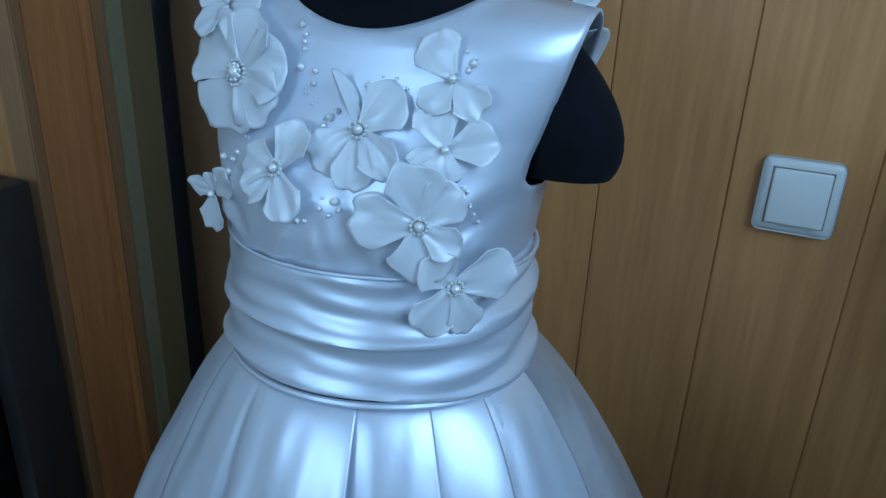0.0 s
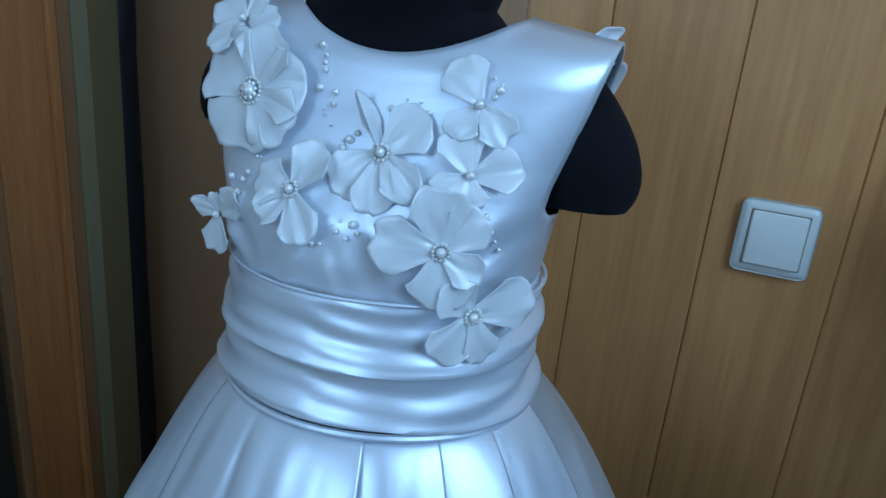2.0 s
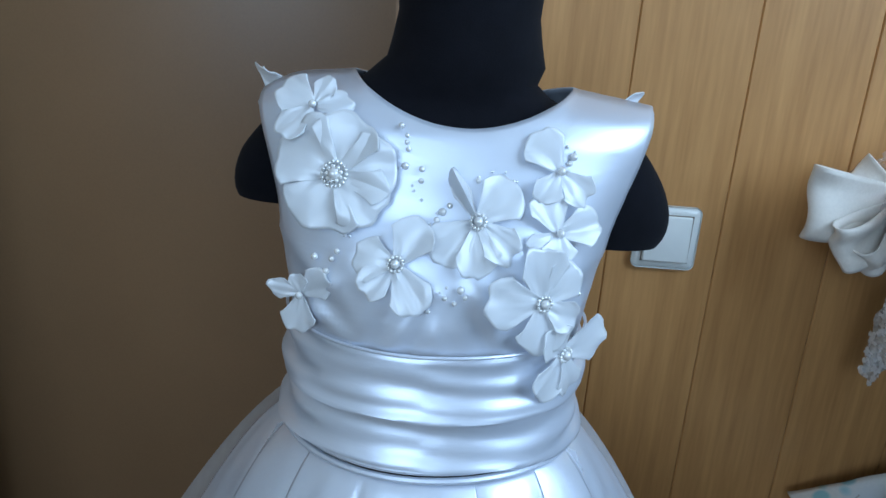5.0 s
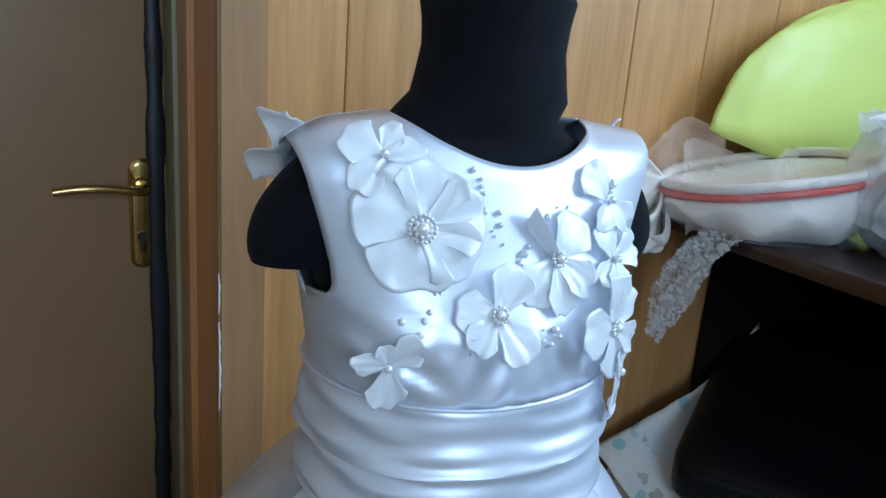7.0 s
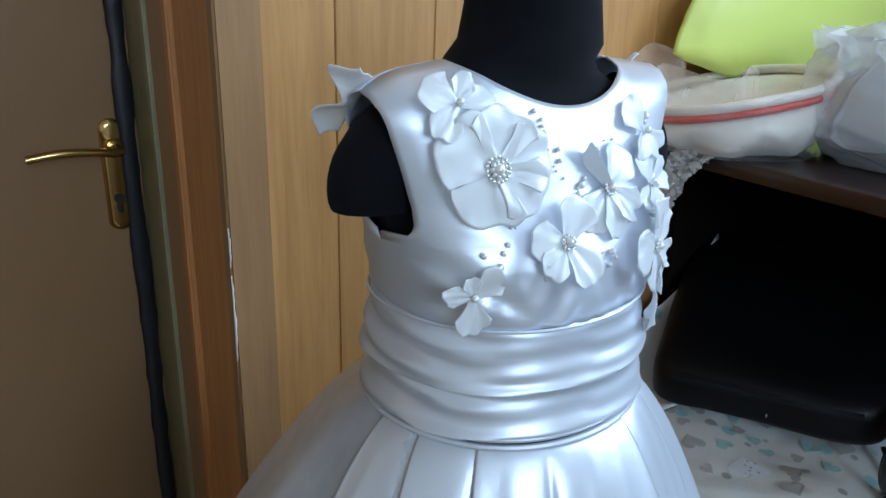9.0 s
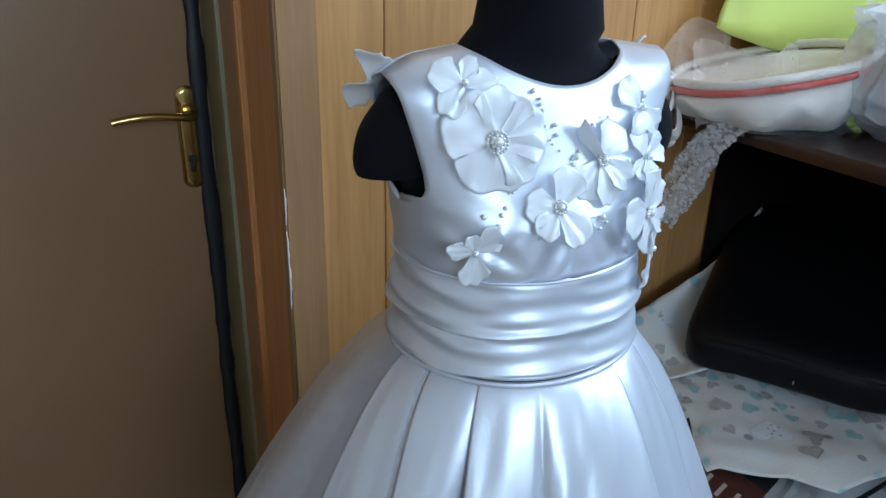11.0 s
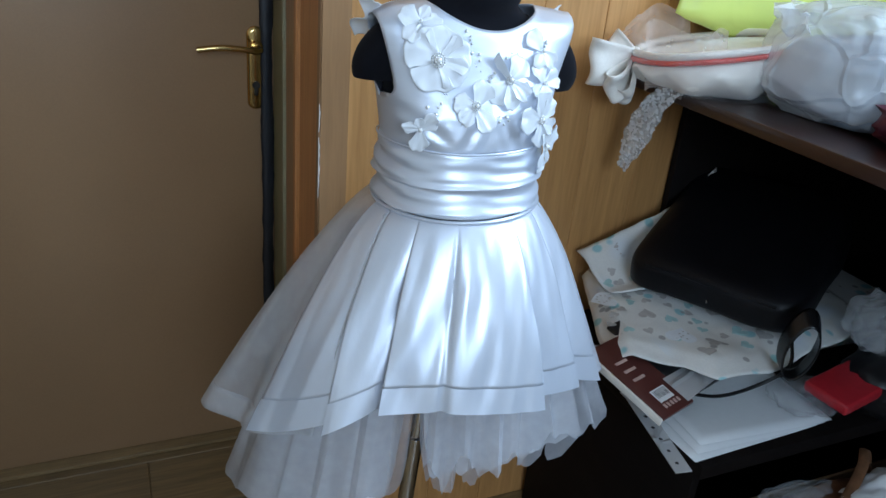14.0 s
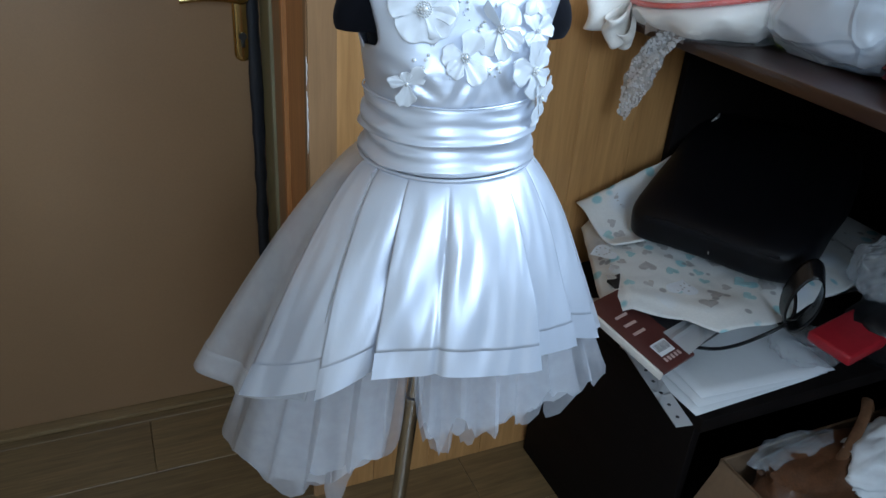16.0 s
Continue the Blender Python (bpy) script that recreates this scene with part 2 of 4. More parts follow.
def solid(ob, t, offset=-1.0):
    m = ob.modifiers.new("thickness", "SOLIDIFY")
    m.thickness, m.offset = t, offset
    return ob


def box(bm, lo, hi, bevel=0.0, seg=2, m=None):
    v = [bm.verts.new((x, y, z)) for x in (lo[0], hi[0]) for y in (lo[1], hi[1]) for z in (lo[2], hi[2])]
    f = [bm.faces.new([v[i] for i in q]) for q in ((0, 1, 3, 2), (4, 6, 7, 5), (0, 4, 5, 1), (2, 3, 7, 6), (0, 2, 6, 4), (1, 5, 7, 3))]
    if m is not None:
        bmesh.ops.transform(bm, matrix=m, verts=v)
    if bevel:
        edges = list({e for q in f for e in q.edges})
        bmesh.ops.bevel(bm, geom=edges, offset=bevel, segments=seg, affect="EDGES", profile=0.5)
    return bm


def boxed(lo, hi, bevel=0.0, seg=2, m=None):
    return box(bmesh.new(), lo, hi, bevel, seg, m)


def sheet(fn, nu, nv, closed_u=False, bm=None):
    """A grid surface fn(u, v) for u, v in 0..1."""
    bm = bm or bmesh.new()
    rows = [[bm.verts.new(fn(i / nu, j / nv)) for j in range(nv + 1)] for i in range(nu if closed_u else nu + 1)]
    k = len(rows)
    for i in range(nu):
        a, b = rows[i], rows[(i + 1) % k]
        for j in range(nv):
            bm.faces.new((a[j], b[j], b[j + 1], a[j + 1]))
    return bm


def lathe(profile, center, n=32, bm=None, squash=1.0):
    """Rings of (radius, z) about a vertical axis, capped at both ends."""
    bm = bm or bmesh.new()
    rings = []
    for r, z in profile:
        rings.append([bm.verts.new((center[0] + r * math.cos(2 * math.pi * i / n), center[1] + squash * r * math.sin(2 * math.pi * i / n), center[2] + z)) for i in range(n)])
    for a, b in zip(rings, rings[1:]):
        for i in range(n):
            bm.faces.new((a[i], a[(i + 1) % n], b[(i + 1) % n], b[i]))
    bm.faces.new(list(reversed(rings[0])))
    bm.faces.new(rings[-1])
    return bm


def tube(points, radius, n=10, bm=None, flat=1.0):
    """A tube along points; radius a number or one per point."""
    bm = bm or bmesh.new()
    pts = [Vector(p) for p in points]
    rad = radius if isinstance(radius, (list, tuple)) else [radius] * len(pts)
    rings, up = [], Vector((0.13, 0.21, 1))
    for i, p in enumerate(pts):
        d = (pts[min(i + 1, len(pts) - 1)] - pts[max(i - 1, 0)]).normalized()
        s = d.cross(up)
        if s.length < 1e-3:
            s = d.cross(Vector((1, 0, 0)))
        s.normalize()
        u = s.cross(d)
        rings.append([bm.verts.new(p + rad[i] * (math.cos(a) * s + flat * math.sin(a) * u)) for a in (2 * math.pi * k / n for k in range(n))])
    for a, b in zip(rings, rings[1:]):
        for i in range(n):
            bm.faces.new((a[i], a[(i + 1) % n], b[(i + 1) % n], b[i]))
    bm.faces.new(list(reversed(rings[0])))
    bm.faces.new(rings[-1])
    return bm


def curve_points(ctrl, n):
    """A smooth path through control points."""
    c = [Vector(p) for p in ctrl]
    out = []
    for i in range(len(c) - 1):
        p0, p1, p2, p3 = c[max(i - 1, 0)], c[i], c[i + 1], c[min(i + 2, len(c) - 1)]
        for k in range(n):
            t = k / n
            out.append(0.5 * (2 * p1 + (p2 - p0) * t + (2 * p0 - 5 * p1 + 4 * p2 - p3) * t * t + (3 * p1 - p0 - 3 * p2 + p3) * t ** 3))
    return out + [c[-1]]


def ball(bm, c, r, seg=10, rings=7):
    bmesh.ops.create_uvsphere(bm, u_segments=seg, v_segments=rings, radius=r, matrix=Matrix.Translation(c))
    return bm


def lump(center, size, seed, amount=0.25, scale=2.2, n=40, flat_z=None, crease=0.0, power=1.0):
    """A crumpled closed form: a squarish ball pushed about by noise, resting flat at flat_z."""
    bm = bmesh.new()
    bmesh.ops.create_uvsphere(bm, u_segments=n, v_segments=n * 2 // 3, radius=1.0)
    off = Vector((seed * 3.7, seed * 1.3, seed * 2.1))
    for v in bm.verts:
        p = v.co.copy()
        q = Vector([math.copysign(abs(c) ** power, c) for c in p])
        k = 1 + amount * noise.noise(p * scale + off) + 0.4 * amount * noise.noise(p * scale * 3.1 + off)
        if crease:
            k += crease * (abs(noise.noise(p * 3.0 + off)) - 0.25) + 0.45 * crease * (abs(noise.noise(p * 7.0 + off)) - 0.25) + 0.22 * crease * (abs(noise.noise(p * 15.0 + off)) - 0.25)
        v.co = Vector((q.x * size[0] * k, q.y * size[1] * k, q.z * size[2] * k)) + Vector(center)
        if flat_z is not None and v.co.z < flat_z:
            v.co.z = flat_z
    return bm

# ---- setting ----
WALL_Y, JAMB_R, JAMB_L, DOOR_Y = 1.026, -0.264, -1.070, 1.455
RIGHT_X, LEFT_X, SOUTH_Y, CEIL_Z = 1.16, -2.3, -2.6, 2.7

floor = tagged(new("floor", mesh_of("floor", boxed((LEFT_X, SOUTH_Y, -0.08), (RIGHT_X, 1.75, -0.012)), LAMINATE, False)), "brown wood-look laminate floor boards", "floor", kind="structure")
ceiling = tagged(new("ceiling", mesh_of("ceiling", boxed((LEFT_X, SOUTH_Y, CEIL_Z), (RIGHT_X, 1.75, CEIL_Z + 0.1)), CEIL, False)), "plain white painted ceiling", "ceiling", kind="structure")
EASTBM = bmesh.new()
for lo, hi in (((RIGHT_X, SOUTH_Y, 0), (RIGHT_X + 0.1, -1.05, CEIL_Z)), ((RIGHT_X, 0.35, 0), (RIGHT_X + 0.1, 1.3, CEIL_Z)), ((RIGHT_X, -1.05, 0), (RIGHT_X + 0.1, 0.35, 1.50)), ((RIGHT_X, -1.05, 2.64), (RIGHT_X + 0.1, 0.35, CEIL_Z))):
    box(EASTBM, lo, hi)
wall_east = tagged(new("wall_east", mesh_of("wall_east", EASTBM, PLASTER, False)), "plain beige plaster wall behind the desk", "wall", kind="structure")
wall_west = tagged(new("wall_west", mesh_of("wall_west", boxed((LEFT_X - 0.1, SOUTH_Y, 0), (LEFT_X, 1.3, CEIL_Z)), PLASTER, False)), "plain beige plaster wall", "wall", kind="structure")
bm = bmesh.new()
for lo, hi in (((LEFT_X, SOUTH_Y - 0.1, 0), (-1.60, SOUTH_Y, CEIL_Z)), ((-0.30, SOUTH_Y - 0.1, 0), (RIGHT_X, SOUTH_Y, CEIL_Z)), ((-1.60, SOUTH_Y - 0.1, 0), (-0.30, SOUTH_Y, 1.50)), ((-1.60, SOUTH_Y - 0.1, 2.64), (-0.30, SOUTH_Y, CEIL_Z))):
    box(bm, lo, hi)
wall_south = tagged(new("wall_south", mesh_of("wall_south", bm, PLASTER, False)), "plain beige plaster wall with a window opening", "wall", kind="structure")

# the panelled wall, its core behind the boards
bm = bmesh.new()
box(bm, (JAMB_R + 0.012, WALL_Y + 0.014, 0), (RIGHT_X, 1.75, CEIL_Z))
box(bm, (LEFT_X, WALL_Y + 0.014, 0), (JAMB_L - 0.13, 1.75, CEIL_Z))
box(bm, (JAMB_L - 0.13, WALL_Y + 0.014, 2.12), (JAMB_R + 0.012, 1.75, CEIL_Z))
box(bm, (JAMB_L - 0.13, 1.60, 0), (JAMB_R + 0.012, 1.75, 2.12))
wall_north = tagged(new("wall_north", mesh_of("wall_north", bm, TRIM, False)), "wall clad with upright honey-brown wooden boards", "wall", kind="structure")


def board_mesh(w, h):
    """An upright board with chamfered long edges."""
    bm = bmesh.new()
    c, d = 0.0017, 0.013
    prof = [(0.0003, d), (0.0003, c), (c, 0), (w - c, 0), (w - 0.0003, c), (w - 0.0003, d)]
    lo = [bm.verts.new((x, y, 0)) for x, y in prof]
    hi = [bm.verts.new((x, y, h)) for x, y in prof]
    for i in range(len(prof) - 1):
        bm.faces.new((lo[i], lo[i + 1], hi[i + 1], hi[i]))
    bm.faces.new(hi)
    bm.faces.new(list(reversed(lo)))
    return mesh_of("board", bm, PANEL, False)


BW = 0.1415
wide = board_mesh(BW, CEIL_Z)
for k in range(10):
    b = new("board", wide)
    b.location = (JAMB_R + BW * k, WALL_Y, 0)
    b.parent = wall_north
for k in range(1, 9):
    b = new("board", wide)
    b.location = (JAMB_L - 0.022 - BW * k, WALL_Y, 0)
    b.parent = wall_north
short = board_mesh(BW, CEIL_Z - 2.12)
for k in range(7):
    b = new("board", short)
    b.location = (JAMB_L - 0.02 + BW * k * 0.9, WALL_Y, 2.12)
    b.parent = wall_north

# floor planks
plank = mesh_of("plank", boxed((0, 0, -0.011), (1.2, 0.19, 0), 0.0015, 1), LAMINATE, False)
for j in range(22):
    for i in range(3):
        b = new("plank", plank)
        b.location = (LEFT_X - 0.35 * (j % 3) + 1.201 * i, SOUTH_Y + 0.191 * j, -0.0005)
        b.parent = floor

# deep door niche: wooden reveal boards, moulding, olive steel frame
frame_1 = thing("door_frame", (-0.68, 1.3, 0), "brown wooden door reveal with mouldings and an olive painted steel frame", "door frame", kind="structure")


def reveal(side):
    """The reveal boards of one side of the niche; side +1 for the handle side."""
    def line(y):
        return JAMB_R + 0.02 * (y - WALL_Y) if side > 0 else JAMB_L - 0.06 * (y - WALL_Y) - 0.34 * max(0.0, y - 1.26)

    def slab(name, y0, y1, inset, mat, label=""):
        bm = bmesh.new()
        s = -side
        p = [(line(y0) + s * inset, y0), (line(y1) + s * inset, y1), (line(y1) - s * 0.05, y1), (line(y0) - s * 0.05, y0)]
        lo = [bm.verts.new((x, y, 0)) for x, y in p]
        hi = [bm.verts.new((x, y, 2.12)) for x, y in p]
        for i in range(4):
            bm.faces.new((lo[i], lo[(i + 1) % 4], hi[(i + 1) % 4], hi[i]))
        bm.faces.new(hi)
        bm.faces.new(list(reversed(lo)))
        bmesh.ops.bevel(bm, geom=[e for e in bm.edges if abs(e.verts[0].co.z - e.verts[1].co.z) > 1], offset=0.003, segments=2, affect="EDGES")
        return part(name, bm, mat, frame_1, label)

    y1, y2, y3, y4 = (1.200, 1.224, 1.318, 1.342) if side > 0 else (1.167, 1.188, 1.222, 1.262)
    slab("edge_strip", WALL_Y - 0.004, WALL_Y + 0.020, 0.004, TRIM, "pale wooden edge strip")
    slab("reveal_board", WALL_Y + 0.0205, y1 - 0.0005, 0.0, JAMB, "dark honey-brown reveal board")
    slab("moulding", y1, y2, 0.008, JAMB, "rounded brown moulding")
    slab("moulding", y2 + 0.0005, y3, 0.004, TRIM, "rounded brown moulding")
    slab("moulding", y3 + 0.0005, y4, 0.009, OLIVE_LIGHT, "pale olive painted edge")
    slab("steel_frame", y4 + 0.0005, 1.4655 if side > 0 else 1.402, 0.003, OLIVE, "olive painted steel frame side")


reveal(1)
reveal(-1)
part("head_board", boxed((JAMB_L - 0.09, WALL_Y + 0.002, 2.08), (JAMB_R, 1.47, 2.119), 0.003), JAMB, frame_1)

# torn splinters along the reveal corner
for z0, z1, w in ((0.985, 1.035, 0.004), (0.86, 0.975, 0.0055)):
    bm = bmesh.new()
    random.seed(int(z0 * 1000))
    lft, rgt = [], []
    for i in range(15):
        z = z0 + (z1 - z0) * i / 14
        k = w * (0.35 + random.random()) * math.sin(math.pi * (0.08 + 0.84 * i / 14))
        lft.append(bm.verts.new((JAMB_R - 0.0046, WALL_Y - 0.0052, z)))
        rgt.append(bm.verts.new((JAMB_R - 0.0046 + k * 0.55, WALL_Y - 0.0062, z)))
    for i in range(14):
        bm.faces.new((lft[i], rgt[i], rgt[i + 1], lft[i + 1]))
    solid(part("torn_edge", bm, CREAM, frame_1, "pale torn veneer at the corner"), 0.001)

# the door
DL, DR = -1.192, -0.252
door = thing("door_1", ((DL + DR) / 2, DOOR_Y, 0), "closed dull brown painted door with black padded edging", "door", kind="structure")
part("leaf", boxed((DL, DOOR_Y + 0.012, 0.012), (DR, DOOR_Y + 0.06, 2.06), 0.004), DOOR, door)
part("threshold", boxed((DL - 0.02, DOOR_Y - 0.02, 0.0), (DR + 0.02, DOOR_Y + 0.06, 0.012), 0.003), LAMINATE, door, "worn wooden threshold strip")


def padding(x, half, deep):
    """A lumpy padded strip nailed along the door's edge."""
    def fn(u, v):
        a = math.pi * 2 * u
        z = 0.012 + 2.04 * v
        w = half + 0.0040 * noise.noise(Vector((x, 0, z * 11))) + 0.0018 * noise.noise(Vector((x, 3, z * 45)))
        return (x + w * math.cos(a) + 0.004 * noise.noise(Vector((x * 3, 5, z * 3))), DOOR_Y + 0.011 - deep + (deep + 0.002 * noise.noise(Vector((x, 8, z * 20)))) * math.sin(a), z)
    part("edge_padding", sheet(fn, 14, 160, True), GASKET, door, "lumpy black padded edging")


padding(-1.153, 0.0160, 0.0320)
padding(DR - 0.0225, 0.0130, 0.0065)

# brass handle on a long plate
HX, HY = -0.298, DOOR_Y + 0.012
plate_out = [(0.0185 * c, s) for c, s in ((math.cos(a), math.sin(a)) for a in (2 * math.pi * i / 40 for i in range(40)))]
bm = bmesh.new()
rings = []
for inset, dy in ((0, 0), (0, -0.004), (0.004, -0.008), (0.009, -0.0095)):
    ring = []
    for c, s in plate_out:
        r = 0.0185 - inset
        ring.append(bm.verts.new((HX + r * c / 0.0185, HY + dy, 0.998 + r * s + math.copysign(0.0735, s if abs(s) > 1e-6 else 1))))
    rings.append(ring)
for a, b in zip(rings, rings[1:]):
    for i in range(40):
        bm.faces.new((a[i], a[(i + 1) % 40], b[(i + 1) % 40], b[i]))
bm.faces.new(rings[-1])
handle = part("handle_plate", bm, BRASS, door, "polished brass handle plate")
lever_pts = curve_points([(HX, HY - 0.008, 1.045), (HX, HY - 0.04, 1.045), (HX - 0.012, HY - 0.052, 1.046), (HX - 0.05, HY - 0.055, 1.051), (HX - 0.09, HY - 0.055, 1.052), (HX - 0.128, HY - 0.052, 1.047)], 6)
part("lever", tube(lever_pts, [0.011] * 7 + [0.0085] * (len(lever_pts) - 12) + [0.008] * 5, 14, flat=0.8), BRASS, handle, "curved polished brass lever")
part("collar", lathe([(0.016, 0), (0.016, 0.006), (0.012, 0.010)], (0, 0, 0), 24), BRASS, handle)
bpy.data.objects["collar"].matrix_basis = pose(HX, HY - 0.008, 1.045, 90, 0, 0)
bm = bmesh.new()
box(bm, (HX - 0.0045, HY - 0.0125, 0.938), (HX + 0.0045, HY - 0.009, 0.957), 0.003)
bmesh.ops.create_cone(bm, cap_ends=True, segments=20, radius1=0.0085, radius2=0.0085, depth=0.005, matrix=pose(HX, HY - 0.011, 0.962, 90, 0, 0))
part("keyhole", bm, DARKHOLE, handle, "dark lock cylinder")

# light switch
SX, SZ = 0.0905, 1.0505
switch = thing("light_switch", (SX, WALL_Y, SZ), "ivory plastic single light switch on the wooden wall", "switch")
part("frame", boxed((SX - 0.0405, WALL_Y - 0.011, SZ - 0.0415), (SX + 0.0405, WALL_Y, SZ + 0.0415), 0.0085, 5), PLASTIC, switch)
part("gap_line", boxed((SX - 0.0302, WALL_Y - 0.0114, SZ - 0.0312), (SX + 0.0302, WALL_Y - 0.0108, SZ + 0.0312)), GREYCARD, switch, "thin dark gap round the rocker")
bm = boxed((SX - 0.029, WALL_Y - 0.0155, SZ - 0.030), (SX + 0.029, WALL_Y - 0.010, SZ + 0.030), 0.0025, 3, None)
for v in bm.verts:
    if v.co.y < WALL_Y - 0.012:
        v.co.y += 0.0022 * (v.co.z - SZ) / 0.03
part("rocker", bm, PLASTIC, switch)

# ---- dress form and its stand ----
CX, CY = -0.19, 0.61


def table(x, rows):
    """Smooth interpolation in a short table."""
    if x <= rows[0][0]:
        return rows[0][1]
    for (a, p), (b, q) in zip(rows, rows[1:]):
        if x <= b:
            t = (x - a) / (b - a)
            return p + (q - p) * t
    return rows[-1][1]


HALF_W = [(1.00, 0.103), (1.03, 0.101), (1.065, 0.100), (1.10, 0.099), (1.15, 0.107), (1.19, 0.117), (1.235, 0.132), (1.265, 0.139), (1.28, 0.139)]
HALF_D = [(1.00, 0.098), (1.03, 0.0945), (1.065, 0.0915), (1.10, 0.0895), (1.125, 0.0895), (1.15, 0.0860), (1.165, 0.079), (1.19, 0.066), (1.22, 0.055), (1.240, 0.048), (1.254, 0.038), (1.265, 0.025), (1.2715, 0.010), (1.2735, 0.004)]


def drop(x, z):
    """The form leans: its desk-side shoulder hangs a little lower."""
    cap = 0.011 * max(0.0, (-x - 0.098) / 0.030) ** 2 * max(0.0, min(1.0, (z - 1.21) / 0.06))
    return cap + 0.028 * max(0.0, x) * max(0.0, min(1.0, (z - 1.13) / 0.12)) * max(0.0, min(1.0, (1.33 - z) / 0.05))


def half_depth(x, z):
    """Depth of the trunk from its middle plane at a side distance x."""
    w = table(z, HALF_W)
    q = min(abs(x) / w, 1.0)
    return table(z, HALF_D) * (1 - q ** 2.3) ** (1 / 2.3)


stand = thing("form_stand", (CX, CY, 0), "slim brushed steel pole stand under the dress form", "stand")
bm = lathe([(0.0125, 0.02), (0.0125, 0.62), (0.0095, 0.622), (0.0095, 1.0)], (CX, CY, 0), 24)
for v in bm.verts:
    v.co.x -= 0.065 * (1.0 - v.co.z)
part("pole", bm, CHROME, stand, "slightly leaning steel pole")
part("base_plate", lathe([(0.13, 0), (0.13, 0.008), (0.12, 0.014), (0.03, 0.018), (0.016, 0.05)], (CX - 0.065, CY, 0), 40), CHROME, stand)

bm = bmesh.new()
N = 56
levels = [(z, table(z, HALF_W) - 0.006, table(z, HALF_D) - 0.006) for z in (1.0, 1.03, 1.065, 1.10, 1.125, 1.15, 1.175, 1.20, 1.225, 1.238)]
levels += [(1.248, 0.098, 0.040), (1.256, 0.080, 0.038), (1.263, 0.066, 0.040), (1.271, 0.057, 0.045), (1.282, 0.053, 0.048), (1.296, 0.0495, 0.048), (1.312, 0.0465, 0.0465), (1.328, 0.0475, 0.0475), (1.342, 0.050, 0.050), (1.349, 0.0475, 0.0475), (1.353, 0.040, 0.040), (1.355, 0.02, 0.02)]
rings = []
for z, w, d in levels:
    e = 2.3 if z < 1.26 else 2.0
    ring = []
    for i in range(N):
        a = 2 * math.pi * i / N
        c, s = math.cos(a), math.sin(a)
        ring.append(bm.verts.new((CX + w * math.copysign(abs(c) ** (2 / e), c) + (0.008 if z > 1.28 else 0.0), CY + d * math.copysign(abs(s) ** (2 / e), s), z - drop(w * c, z))))
    rings.append(ring)
for a, b in zip(rings, rings[1:]):
    for i in range(N):
        bm.faces.new((a[i], a[(i + 1) % N], b[(i + 1) % N], b[i]))
bm.faces.new(list(reversed(rings[0])))
bm.faces.new(rings[-1])
for side in (-1, 1):
    # short rounded arm stub, cut flat below
    res = bmesh.ops.create_uvsphere(bm, u_segments=32, v_segments=24, radius=1.0)
    for v in res["verts"]:
        p = v.co
        x = side * (0.100 + (0.048 - 0.020 * p.z) * max(p.x, -0.8) * (1.0 if p.x > 0 else 0.25) + 0.006 * (-p.z))
        z = 1.203 + 0.056 * p.z
        cut = 1.163 if side > 0 else 1.170
        if z < cut:
            z = cut - 0.10 * (cut - z)
        z += 0.010 * (side < 0) * (1 - 1.1 * max(0.0, p.z)) - 0.003 * max(0.0, p.z) * (side > 0)
        v.co = Vector((CX + x + 0.005, CY + 0.036 * p.y * (0.82 + 0.18 * p.x), z))
mannequin = tagged(new("dress_form", mesh_of("dress_form", bm, VELVET)), "black velvet child dress form with short arm stubs", "dress form")

# ---- the dress ----
dress = thing("dress", (CX, CY, 0.6), "white satin party dress with fabric flowers and pearls", "dress")


def top_line(x, back):
    q = abs(x - 0.004) / 0.072
    if q < 1:
        low = 1.256 if back else 1.2445
        return low + (1.2715 - low) * q ** 2.0
    return 1.2715 - 0.12 * (abs(x) - 0.072)


def reach(z, lift=0.0):
    """How far to the side the bodice goes: the full trunk below the armhole, then the armhole's curve."""
    return min(table(z, HALF_W), table(z - lift, [(1.150, 0.125), (1.158, 0.1075), (1.166, 0.1055), (1.18, 0.1075), (1.20, 0.113), (1.225, 0.120), (1.25, 0.126), (1.28, 0.130)]))


def bodice_point(s, v, back, out=0.004):
    zt = top_line(s * 0.130, back)
    z = 1.085 + (zt - 1.085) * v
    x = s * reach(z, 0.007 if s < 0 else 0.0)
    d = half_depth(x, z) + out * (1 - abs(s) ** 8 * max(0.0, min(1.0, (1.166 - z) / 0.01)))
    # front and back meet along the shoulder seam
    shut = max(0.0, min(1.0, (abs(s * 0.130 - 0.004) / 0.072 - 0.86) / 0.14)) * max(0.0, (v - 0.90) / 0.10)
    d *= math.sqrt(max(0.0, 1 - 0.996 * shut * shut))
    tug = 0.0042 * noise.noise(Vector((x * 14, z * 30 + abs(x) * 60, 2.0 + back))) * max(0.0, 1 - abs(z - 1.12) / 0.06)
    side = 0.0150 * max(0.0, min(1.0, (z - 1.108) / 0.012)) * math.sin((z - 1.1) * 230 - abs(x) * 150 + 1.0) * max(0, abs(s) - 0.45) * max(0, min(1, (1.175 - z) / 0.05))
    d += (tug + side) * (1 - abs(s) ** 4)
    # the lower edge is tucked in under the waistband
    tuck = max(0.0, min(1.0, (1.108 - z) / 0.008))
    d -= 0.008 * tuck
    x *= 1 - 0.06 * tuck
    x *= 1 - (0.008 * max(0.0, (z - 1.17) / 0.10) if s > 0 else 0.0)
    return (CX + x * (1 + out / 0.11) + 0.004 * max(0.0, (z - 1.15) / 0.12), CY + (d if back else -d), z - drop(x, z))


